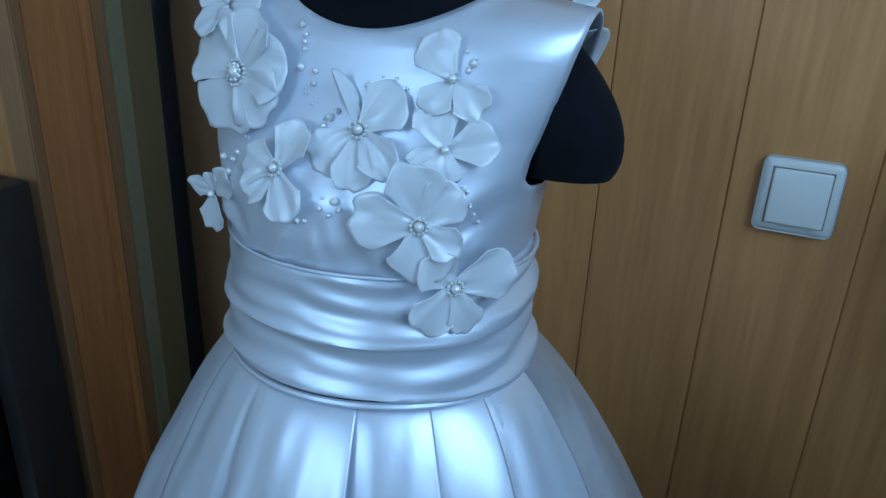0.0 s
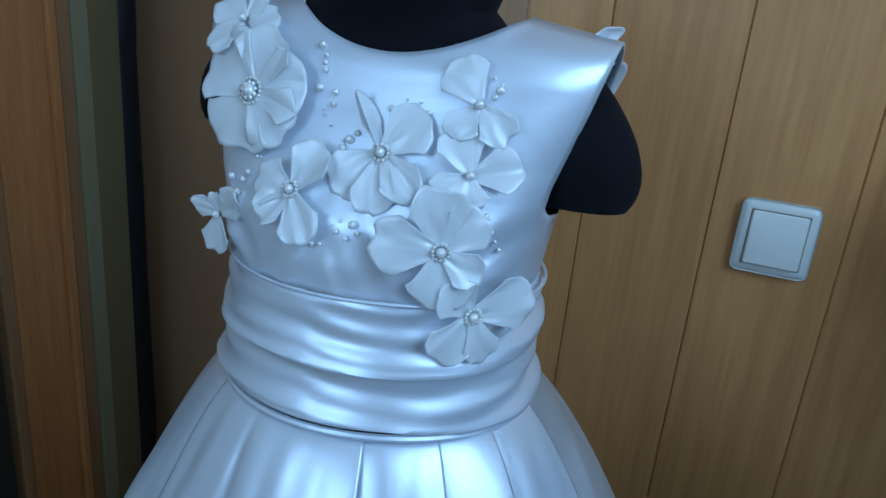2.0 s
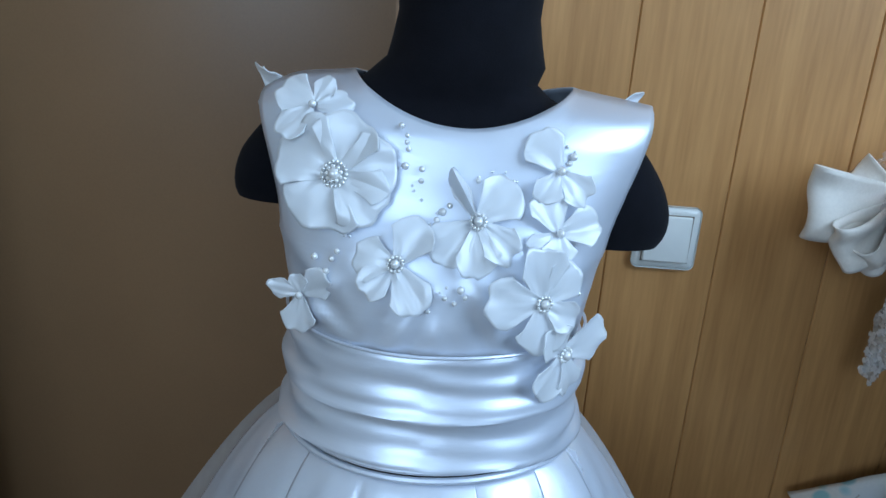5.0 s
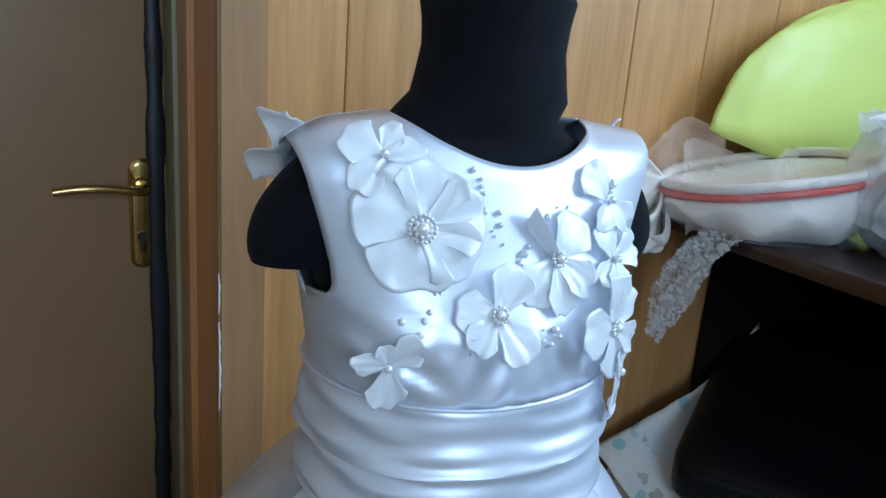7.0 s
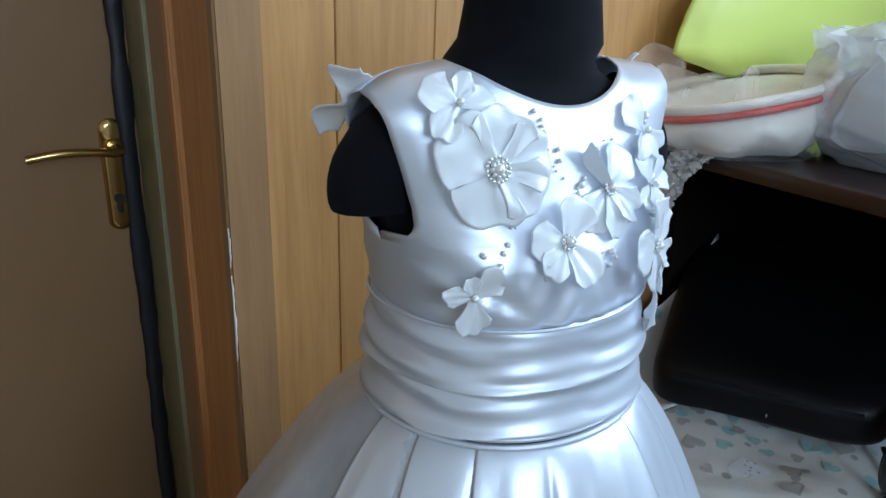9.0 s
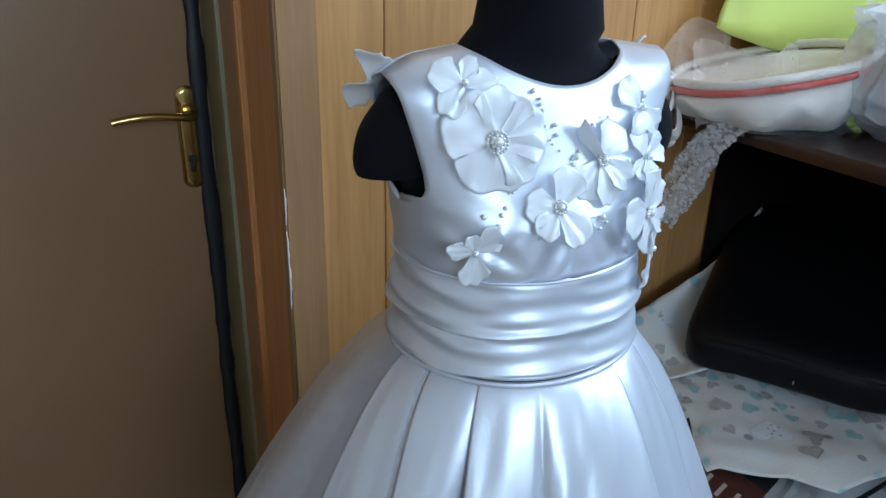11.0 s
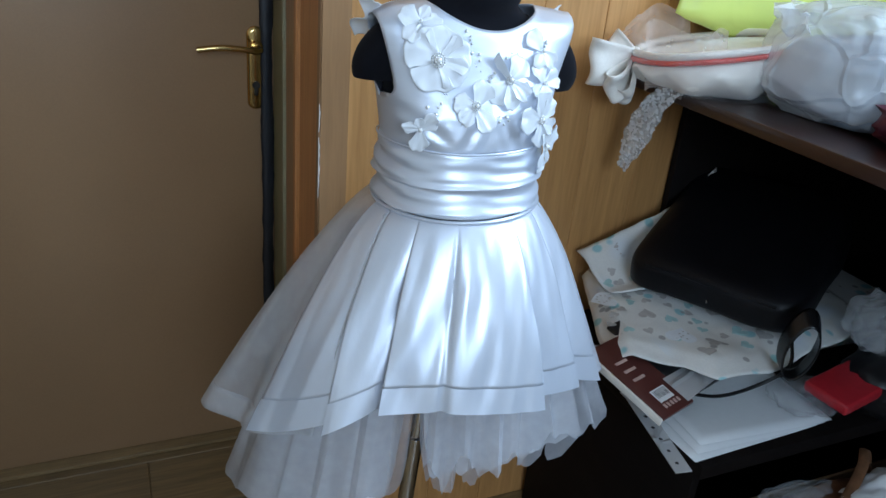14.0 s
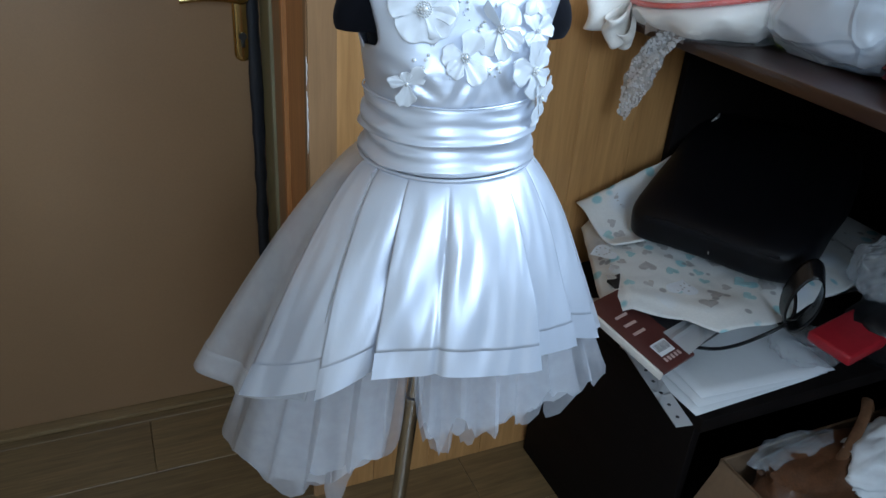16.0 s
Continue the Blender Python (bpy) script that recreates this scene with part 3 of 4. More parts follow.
bm = sheet(lambda u, v: bodice_point(2 * u - 1, v, False), 72, 46)
sheet(lambda u, v: bodice_point(1 - 2 * u, v, True), 72, 46, bm=bm)
bmesh.ops.remove_doubles(bm, verts=bm.verts, dist=0.0009)
bodice = solid(part("bodice", bm, SATIN, dress, "smooth white satin sleeveless bodice"), 0.0014)


def surface(x, z, out=0.005):
    """A point on the bodice's front, and its outward direction."""
    def f(a, b):
        return Vector((CX + a * (1 + out / 0.11), CY - half_depth(a, b) - out, b - drop(a, b)))
    p = f(x, z)
    n = (f(x + 0.002, z) - f(x - 0.002, z)).cross(f(x, z + 0.002) - f(x, z - 0.002)).normalized()
    if n.y > 0:
        n = -n
    return p, n


def belt(u, v):
    """Draped waistband: soft horizontal folds that wander as they go round."""
    phi = 2 * math.pi * u
    z = 1.024 + 0.084 * v + 0.004 * math.cos(phi) * (1 - v)
    w, d = table(z, HALF_W), table(z, HALF_D)
    wob = 0.16 * noise.noise(Vector((math.cos(phi) * 1.3, math.sin(phi) * 1.3, v * 2))) + 0.05 * math.sin(2 * phi + 1)
    q = v + wob * 0.55
    # two smooth swags: each leans outwards on the way down and tucks under sharply
    cut = 0.40 + 0.05 * math.sin(phi * 1.0 + 0.6)
    f = (1 - q) / (1 - cut) if q > cut else (cut - q) / cut
    f = max(0.0, min(1.0, f))
    fold = 0.0010 + 0.0088 * f ** 2.1 * (1 - max(0.0, (f - 0.90) / 0.10) ** 2)
    fold += 0.0016 * noise.noise(Vector((math.cos(phi) * 1.7 + v * 0.8, math.sin(phi) * 1.7, v * 5)))
    # long shallow creases that run across the front
    fold += 0.0011 * math.sin(q * 31 + 1.6 * math.sin(phi * 1.5 + 0.4)) * (0.5 + 0.5 * noise.noise(Vector((math.cos(phi) * 2, v * 4, 6))))
    # pulled creases gather at the side seams
    gather = max(0.0, abs(math.sin(phi)) - 0.55) / 0.45
    fold += 0.0030 * gather ** 1.5 * (math.sin(q * 24 + 3.0 * math.cos(phi)) + 0.6 * noise.noise(Vector((math.cos(phi) * 3, v * 12, 2))))
    lip = -0.004 * max(0, (v - 0.94) / 0.06) - 0.003 * max(0, (0.05 - v) / 0.05)
    o = 0.0045 + 0.9 * fold + lip * 0.5
    e = 2.15
    c, s = math.sin(phi), -math.cos(phi)
    return (CX + (w + o) * math.copysign(abs(c) ** (2 / e), c), CY + (d + o) * math.copysign(abs(s) ** (2 / e), s), z)


solid(part("waistband", sheet(belt, 140, 54, True), SATIN, dress, "softly gathered satin waistband"), 0.0014)


def piping(zf, r):
    pts = []
    for i in range(97):
        phi = 2 * math.pi * i / 96
        z = zf + 0.003 * math.cos(phi) + 0.0012 * math.sin(3 * phi)
        w, d = table(z, HALF_W) + 0.009, table(z, HALF_D) + 0.009
        pts.append((CX + w * math.sin(phi), CY - d * math.cos(phi), z))
    return tube(pts, r, 8)


part("waist_seam", piping(1.0215, 0.0026), SATIN, dress, "rolled satin edge at the waist")
part("waist_seam", piping(1.0275, 0.0022), SATIN, dress, "rolled satin edge at the waist")
part("top_seam", piping(1.1065, 0.0012), SATIN, dress, "fine seam over the waistband")

# skirt: angle 0 faces the room, positive towards the desk
HEM_R = [(-180, 0.335), (-125, 0.355), (-105, 0.342), (-95, 0.300), (-80, 0.262), (-58, 0.232), (-44, 0.196), (-23, 0.186), (17, 0.200), (40, 0.204), (58, 0.238), (80, 0.262), (105, 0.31), (125, 0.325), (180, 0.335)]
HEM_Z = [(-180, 0.60), (-125, 0.655), (-105, 0.685), (-80, 0.722), (-58, 0.768), (-44, 0.798), (-23, 0.806), (17, 0.800), (40, 0.797), (58, 0.775), (80, 0.735), (105, 0.69), (125, 0.655), (180, 0.60)]
WAIST_Z = 1.024


def skirt_point(deg, v, waist_deg, dr=0.0, dz=0.0, curve=0.72, k=1.0):
    hz, hr = table(deg, HEM_Z) + dz, table(deg, HEM_R) * k + dr
    a0, a1 = radians(waist_deg), radians(deg)
    a = a0 + (a1 - a0) * v ** 0.8
    w0 = 1 / math.sqrt((math.sin(a) / 0.105) ** 2 + (math.cos(a) / 0.102) ** 2)
    r = w0 + (hr - w0) * v ** curve
    z = WAIST_Z + (hz - WAIST_Z) * v
    return Vector((CX + r * math.sin(a), CY - r * math.cos(a), z)), Vector((math.sin(a), -math.cos(a), 0.25))


EDGES = [-86, -60, -44, 17, 41, 57, 80]
WAIST_EDGES = [-88, -70, -47, 19, 44, 64, 88]
SEAM = -22


def panel_fn(i, v0=0.0, v1=1.0, out=0.0):
    d0, d1, w0, w1 = EDGES[i], EDGES[i + 1], WAIST_EDGES[i], WAIST_EDGES[i + 1]
    mid = 0.5 * (d0 + d1)
    side = 0 if i == 2 else (-1 if mid < 0 else 1)
    span = d1 - d0

    def fn(u, vv):
        v = v0 + (v1 - v0) * vv
        over = 0.10 if side else 0.0
        # the edge next the middle runs on under its neighbour
        uu = u * (1 + over) if side < 0 else (u * (1 + over) - over if side > 0 else u)
        deg, wd = d0 + span * uu, w0 + (w1 - w0) * uu
        outer = (1 - u) if side < 0 else u
        p, n = skirt_point(deg, v, wd)
        k = v ** 1.1
        if side:
            off = 0.020 * (outer - 0.66) * k - 0.003 * (1 - outer) ** 3
            dz = -0.016 * (outer - 0.5) * k
        else:
            edge = abs(2 * u - 1)
            off, dz = (0.007 + 0.006 * edge ** 3) * k, -0.004 * edge ** 2 * k
            # pressed pleat down the middle
            g = (deg - SEAM - 2.0 * (1 - v)) / 1.5
            off -= 0.0032 * min(1.0, v * 4) * math.exp(-g * g) - 0.0016 * v * max(-1.0, min(1.0, g * 1.3))
        # broad slanting swells of soft cloth, and finer drag lines
        off += 0.0085 * noise.noise(Vector((deg / 17 + v * 1.5, v * 1.3 - deg / 50 + i * 0.6, 1.0))) * k
        off += 0.0034 * noise.noise(Vector((deg / 7 + v * 1.6 + i, v * 2.6, 4.0))) * min(1, v * 3)
        q = p + n * (off + out)
        return (q.x, q.y, q.z + dz)
    return fn


for i in range(len(EDGES) - 1):
    panel = solid(part("skirt_panel", sheet(panel_fn(i, 0, 0.858), 84 if i == 2 else 30, 44), SKIRT_SATIN, dress, "pleated white satin skirt panel"), 0.0012)
    part("hem_band", sheet(panel_fn(i, 0.857, 1.0, 0.0003), 84 if i == 2 else 30, 6), SKIRT_SATIN, panel, "wide turned satin hem")


def organza_fn(v0, v1, out=0.0):
    def fn(u, vv):
        v = v0 + (v1 - v0) * vv
        deg = 66 + (360 - 2 * 66) * u
        dd = deg if deg <= 180 else deg - 360
        p, n = skirt_point(dd, v, dd, -0.004, -0.012, 0.74)
        off = v * (0.010 * math.sin(2 * math.pi * u * 9) + 0.012 * noise.noise(Vector((u * 14, v, 7))) - 0.004) + out
        q = p + n * off
        return (q.x, q.y, q.z + 0.010 * v * noise.noise(Vector((u * 9, 0, 3))))
    return fn


over = part("sheer_overskirt", sheet(organza_fn(0, 0.9), 150, 26), ORGANZA, dress, "sheer white organza back skirt")
solid(part("hem_band", sheet(organza_fn(0.89, 1.0, 0.001), 150, 4), ORGANZA, over, "double organza hem"), 0.002)


def under_fn(seed, k, dz, waves, ragged, v_top=0.12, gap=4.5, fray=1.0):
    def fn(u, vv):
        v = v_top + (1 - v_top) * vv
        deg = -180 + 360 * u
        p, n = skirt_point(deg, v, deg, -0.014, dz, 0.72, k)
        a = 2 * math.pi * u
        c = Vector((math.cos(a) * 2.2, math.sin(a) * 2.2, seed))
        off = v * (0.010 * math.sin(a * waves + seed) + 0.016 * noise.noise(c * 2.2) + 0.006 * noise.noise(c * 7)) - 0.012 * v
        drop = ragged * v ** 6 * (noise.noise(c * 3.1) + 0.3 * noise.noise(c * 9)) - 0.030 * v * max(0.0, math.cos(a + 0.95 - math.pi))
        drop -= 0.045 * v * max(0.0, min(1.0, (-deg - 40) / 40))
        q = p + n * (off + 0.050 * v * max(0.0, 1 - abs(deg - 64) / 35))
        drop += 0.20 * v * math.exp(-((deg + 31 + 4 * v) / gap) ** 2) if gap else 0.0
        drop += fray * (0.022 * v ** 8 * abs(noise.noise(c * 17)) + 0.016 * v ** 8 * math.sin(a * 61) * noise.noise(c * 5)) * (0.25 + 0.75 * max(0.0, min(1.0, (deg + 20) / 50)))
        return (q.x, q.y, q.z + drop)
    return fn


part("lining", sheet(under_fn(2.0, 0.86, -0.128, 5, 0.014, gap=7.0, fray=0.0), 150, 22, True), LINING, dress, "white underskirt with rounded edge")
part("petticoat", sheet(under_fn(5.0, 0.98, -0.100, 24, 0.055), 260, 24, True), TULLE, dress, "ragged white tulle petticoat")
part("petticoat", sheet(under_fn(9.0, 0.80, -0.140, 19, 0.060), 240, 24, True), TULLE, dress, "ragged white tulle petticoat")


# shoulder ruffles: a short gathered frill round the back of each armhole
def shoulder_ruffle(side, seed):
    def fn(u, v):
        u = 0.22 + 0.78 * u
        base = Vector((side * (0.112 + 0.007 * u) - 0.006 * (side > 0), -0.002 + 0.046 * u ** 1.3, 1.2655 - 0.044 * u ** 1.6 - 0.003 * (side > 0)))
        wave = math.sin(u * 15 + seed + 0.9 * v)
        p = base + v * Vector((side * (0.019 + 0.003 * wave), 0.003 * math.cos(u * 12 + seed), 0.013 * (1 - 0.7 * u)))
        p += v * wave * Vector((side * 0.002, 0.004, 0.0042)) + 0.004 * v * v * Vector((0, 0, noise.noise(Vector((u * 5, v * 3, seed)))))
        p.z -= 0.003 * v * v * u
        return (CX + p.x, CY + p.y, p.z)
    solid(part("shoulder_ruffle", sheet(fn, 54, 12), PETAL, dress, "small gathered satin frill"), 0.0008)


shoulder_ruffle(-1, 0.7)
shoulder_ruffle(1, 2.1)


# ---- fabric flowers ----
def petal(o, n, ang, length, width, lift, curl, seed, fold=0.0):
    ex = Vector((1, 0, 0)) - n * n.x
    ex.normalize()
    ez = n.cross(ex)
    if ez.z < 0:
        ez = -ez
    a = radians(ang)
    d = math.cos(a) * ex + math.sin(a) * ez
    s = n.cross(d)

    def fn(u, v):
        q = 2 * v - 1
        u1 = 0.05 + 0.95 * u
        q = math.sin(0.5 * math.pi * q)
        w = 1.22 * width * (0.10 + 0.90 * u1 ** 0.72 - 0.06 * u1 ** 4)
        jag = 1 + (0.13 * noise.noise(Vector((q * 1.6 + seed, seed, 1))) + 0.030 * noise.noise(Vector((q * 7 + seed, seed, 2)))) * u1
        tip = 0.50 + 0.50 * math.sqrt(max(0.0, 1 - 0.985 * abs(q) ** 2.5))
        along = 1.14 * length * u1 * jag * (1 - (1 - tip) * u1)
        c = noise.noise(Vector((q * 1.3 + seed * 2.1, u1 * 1.2, seed)))
        h = length * (0.46 * lift * u1 - curl * u1 * u1) + 0.09 * length * c * u1
        h += (0.09 - fold * 0.5) * width * q * q * u1 * (1 if curl >= 0 else -1)
        h += 0.009 * length * math.sin(q * 5.5 + seed * 3) * (1 - u1) * 2
        h += 0.050 * length * math.sin(q * 3.6 + seed) * u1 ** 3 + 0.030 * length * math.sin(q * 9 + seed * 2) * u1 ** 8 + 0.02 * length * noise.noise(Vector((q * 5, u1 * 3, seed)))
        if fold:
            w *= 1 - 0.55 * fold
            h += fold * width * (0.5 - abs(q)) * 1.2
        return o + d * along + s * (w * q * 0.5) + n * (0.0022 + 0.0010 * math.sin(seed * 5) + max(h, -0.0015))
    return sheet(fn, 15, 16)


FLOWERS = [  # side, height, out, petals of (angle, length mm, width mm, lift, curl), centre size
    (0.021, 1.191, 0.006, [(122, 30, 15, 0.55, 0.1, 0.6), (48, 31, 29, 0.42, 0.2, 0), (222, 31, 28, 0.30, 0.15, 0), (274, 31, 25, 0.30, 0.18, 0), (318, 28, 22, 0.32, 0.1, 0)], 1.0),
    (0.067, 1.224, 0.006, [(128, 25, 26, 0.40, 0.25, 0), (238, 21, 18, 0.35, 0.1, 0), (318, 23, 20, 0.5, 0.2, 0)], 0.8),
    (0.068, 1.186, 0.007, [(118, 25, 24, 0.42, 0.2, 0), (22, 26, 24, 0.55, 0.2, 0), (218, 21, 17, 0.25, 0.1, 0), (272, 15, 22, 0.3, 0.1, 0)], 0.8),
    (0.061, 1.146, 0.007, [(178, 35, 30, 0.35, 0.2, 0), (276, 30, 34, 0.34, 0.15, 0), (48, 28, 26, 0.55, 0.2, 0), (98, 33, 30, 0.25, 0.0, 0), (330, 24, 20, 0.45, 0.1, 0)], 1.0),
    (0.077, 1.108, 0.008, [(12, 34, 33, 0.48, 0.15, 0), (228, 31, 26, 0.35, 0.1, 0), (285, 30, 20, 0.5, 0.2, 0), (128, 24, 26, 0.3, 0.1, 0)], 1.0),
    (-0.062, 1.212, 0.009, [(146, 36, 46, 0.34, 0.18, 0), (74, 34, 40, 0.42, 0.15, 0), (12, 34, 40, 0.45, 0.2, 0), (322, 33, 38, 0.40, 0.25, 0), (248, 32, 48, 0.36, 0.2, 0)], 1.7),
    (-0.079, 1.250, 0.008, [(150, 23, 24, 0.35, 0.1, 0), (225, 25, 20, 0.30, 0.1, 0), (5, 22, 18, 0.45, 0.2, 0), (60, 18, 14, 0.45, 0.1, 0)], 0.7),
    (-0.081, 1.135, 0.007, [(170, 19, 13, 0.55, 0.1, 0), (38, 21, 20, 0.42, 0.1, 0), (268, 23, 22, 0.34, 0.1, 0), (100, 12, 12, 0.5, 0.1, 0)], 0.7),
    (-0.024, 1.164, 0.007, [(172, 24, 26, 0.40, 0.25, 0), (222, 24, 20, 0.35, 0.1, 0), (60, 28, 26, 0.52, 0.1, 0), (300, 30, 24, 0.42, 0.2, 0)], 0.9),
]
fl_no = 0
for x, z, out, petals, size in FLOWERS:
    o, n = surface(x, z, out)
    fl_no += 1
    if x < -0.075 and z < 1.2:
        n = (n + Vector((0.35, -0.7, 0.0))).normalized()
    bm = bmesh.new()
    ball(bm, o + n * 0.0060, 0.0030 * size ** 0.5, 14, 10)
    ex = Vector((1, 0, 0)) - n * n.x
    ex.normalize()
    ez = n.cross(ex)
    if size > 0.85:
        k = 12 if size < 1.5 else 18
        for j in range(k):
            a = 2 * math.pi * j / k
            r = 0.0046 if size < 1.5 else 0.0078
            ball(bm, o + n * 0.0052 + r * (math.cos(a) * ex + math.sin(a) * ez), 0.00125, 6, 5)
    if size > 1.5:
        for j in range(9):
            a = 2 * math.pi * j / 9 + 0.3
            ball(bm, o + n * 0.0062 + 0.0046 * (math.cos(a) * ex + math.sin(a) * ez), 0.0016, 7, 6)
    flower = part("flower", bm, PEARL, dress, "white satin fabric flower with a beaded pearl centre")
    for j, (ang, ln, wd, lift, curl, fold) in enumerate(petals):
        solid(part("petal", petal(o, n, ang, ln * 0.001, wd * 0.001, lift, curl, fl_no * 1.7 + j * 0.9, fold), PETAL, flower), 0.0005)

# loose sewn-on pearls: side, height, radius in mm
LOOSE = [
    (-28, 1243, 2.0), (-24, 1238, 1.5), (-24, 1234, 1.6), (-23, 1230, 1.7), (-24, 1220, 2.4), (-14, 1219, 1.9), (-14, 1212, 1.8), (-18, 1206, 1.0), (-19, 1209, 0.8), (-13, 1201, 1.0),
    (0, 1195, 2.5), (4, 1199, 1.8), (-3, 1190, 2.0), (-7, 1187, 1.1), (-3, 1194, 1.2), (20, 1215, 1.8), (20, 1217, 1.0), (28, 1221, 0.9), (36, 1221, 1.0), (41, 1216, 1.4),
    (43, 1216, 1.0), (76, 1233, 2.5), (74, 1229, 1.9), (72, 1239, 1.3), (77, 1236, 1.1), (76, 1171, 2.6), (73, 1164, 2.5), (80, 1165, 1.9), (79, 1163, 1.0), (82, 1163, 1.0),
    (84, 1155, 1.2), (86, 1150, 1.2), (88, 1145, 1.3), (84, 1156, 0.9), (14, 1152, 2.5), (6, 1153, 1.0), (5, 1147, 1.7), (11, 1144, 1.6), (17, 1148, 1.6), (2, 1150, 0.9),
    (-9, 1137, 1.8), (-4, 1138, 1.4), (-75, 1160, 2.3), (-67, 1153, 2.4), (-64, 1161, 1.9), (-61, 1166, 1.9), (-57, 1176, 1.2), (-54, 1176, 1.1), (-40, 1143, 1.0),
]
for x, z, r in LOOSE:
    o, n = surface(x * 0.001, z * 0.001, 0.0045)
    part("pearl", ball(bmesh.new(), o + n * r * 0.0006, r * 0.001, 12, 8), PEARL if r > 1.2 else BEAD, bodice)

# ---- desk unit against the east wall ----
SHELF_X, SHELF_Z = 0.36, 1.094
desk = thing("shelf_unit", (0.8, 0.3, 0), "dark mahogany shelf unit heaped with sewing things", "shelf")
part("top_board", boxed((SHELF_X, -1.2, SHELF_Z - 0.024), (RIGHT_X - 0.012, WALL_Y - 0.004, SHELF_Z), 0.004), MAHOGANY, desk, "glossy dark top board")
# back, side and lower boards coloured near black for the shade under the top
part("back_panel", boxed((RIGHT_X - 0.03, -1.2, 0), (RIGHT_X - 0.013, WALL_Y - 0.004, SHELF_Z - 0.0245)), SHADED_WOOD, desk)
part("side_panel", boxed((SHELF_X + 0.175, WALL_Y - 0.024, 0.0), (RIGHT_X - 0.031, WALL_Y - 0.005, SHELF_Z - 0.0245), 0.002), SHADED_WOOD, desk)
part("side_panel", boxed((SHELF_X + 0.03, -1.2, 0.0), (RIGHT_X - 0.031, -1.17, SHELF_Z - 0.0245), 0.002), SHADED_WOOD, desk)
part("low_shelf", boxed((0.262, 0.475, 0.515), (RIGHT_X - 0.031, WALL_Y - 0.025, 0.545), 0.003), SHADED_WOOD, desk, "low shelf board, coloured near black for the shade there")
# added panel: stands in for the black shade below the low shelf
part("side_panel", boxed((0.276, 0.50, 0.0), (0.294, WALL_Y - 0.026, 0.5145), 0.002), SHADED_WOOD, desk)
part("bottom_board", boxed((0.30, -1.169, 0.20), (RIGHT_X - 0.031, WALL_Y - 0.025, 0.225), 0.003), SHADED_WOOD, desk)

# embroidery hoop wrapped in film, on the top board
HXC, HYC, HR, HZ = 0.446, 0.880, 0.139, 1.174
hoop = thing("embroidery_hoop", (HXC, HYC, SHELF_Z), "round embroidery hoop with cream fabric and a red ring", "hoop")


def rim_tilt(a):
    """The hoop leans: its end towards the bag lies higher."""
    return 0.023 * math.cos(a) - 0.020 * math.sin(a)


def ring_tube(r, z, rad, wob=0.0, n=72):
    pts = []
    for i in range(n + 1):
        a = 2 * math.pi * i / n
        pts.append((HXC + r * math.cos(a), HYC + r * math.sin(a), z + rim_tilt(a) + wob * math.sin(5 * a)))
    return tube(pts, rad, 10)


part("rim", ring_tube(HR, HZ, 0.0072, 0.001), CREAM, hoop, "white wrapped rim")
part("red_ring", ring_tube(HR + 0.004, HZ - 0.011, 0.005, 0.0006), RED, hoop, "red plastic ring")


def stretched(u, v):
    a, r = 2 * math.pi * u, HR * v
    return (HXC + r * math.cos(a), HYC + r * math.sin(a), HZ - 0.007 + v * rim_tilt(a) + 0.002 * noise.noise(Vector((math.cos(a) * v * 5, math.sin(a) * v * 5, 0))))


solid(part("stretched_cloth", sheet(stretched, 60, 14, True), CREAM, hoop, "pale stretched cloth"), 0.001)
bm = bmesh.new()
random.seed(4)
for i in range(46):
    a = -2.0 + 2.6 * i / 46
    r = HR * (0.45 + 0.12 * math.sin(i * 0.9))
    ball(bm, (HXC + r * math.cos(a) - 0.02, HYC + r * math.sin(a) + 0.06, HZ - 0.0035 + (0.023 * (r * math.cos(a) - 0.02) - 0.020 * (r * math.sin(a) + 0.06)) / HR), 0.0022, 6, 5)
part("sewn_beads", bm, PEARL, hoop, "row of sewn beads")


def skirt_cloth(u, v):
    a = 2 * math.pi * u
    c, d = math.cos(a), math.sin(a)
    top = HZ - 0.016 + rim_tilt(a)
    # slack cloth: bellies out under the rim, then is drawn in to the shelf with a few deep folds
    r = HR + 0.001 - 0.034 * v * v + 0.013 * math.sin(math.pi * v)
    r += v * (0.020 * noise.noise(Vector((c * 2.2, d * 2.2, v * 1.5))) + 0.010 * abs(noise.noise(Vector((c * 5, d * 5, v * 2 + 3)))))
    sag = 0.018 * math.sin(math.pi * v) * noise.noise(Vector((c * 3, d * 3, 9)))
    return (HXC + r * c, HYC + min(r * d, WALL_Y - 0.004 - HYC), top + (SHELF_Z + 0.002 - top) * v + sag)


solid(part("hanging_cloth", sheet(skirt_cloth, 120, 16, True), CREAM, hoop, "gathered cream cloth under the hoop"), 0.001)


def film_wrap(u, v):
    a = 2 * math.pi * u
    r = HR + 0.010 + 0.012 * math.sin(math.pi * v) + 0.012 * noise.noise(Vector((math.cos(a) * 3, math.sin(a) * 3, v * 3 + 4))) - 0.010 * v
    return (HXC + r * math.cos(a), HYC + r * math.sin(a), HZ + 0.004 + rim_tilt(a) * (1 - v) - (HZ + 0.002 - SHELF_Z - 0.002) * v + 0.006 * noise.noise(Vector((math.cos(a) * 6, math.sin(a) * 6, 1))) * (1 - v))


part("film_wrap", sheet(film_wrap, 110, 14, True), WRAP, hoop, "loose clear film wrap")


# lace that hangs over the edge
lace = thing("lace_strip", (0.37, 0.90, SHELF_Z), "white beaded lace strip hanging over the shelf edge", "lace")


LACE_LINE = curve_points([(0.385, 0.785, 1.142), (0.362, 0.820, 1.118), (0.346, 0.865, 1.078), (0.341, 0.902, 1.025), (0.338, 0.924, 0.970), (0.335, 0.934, 0.915)], 14)


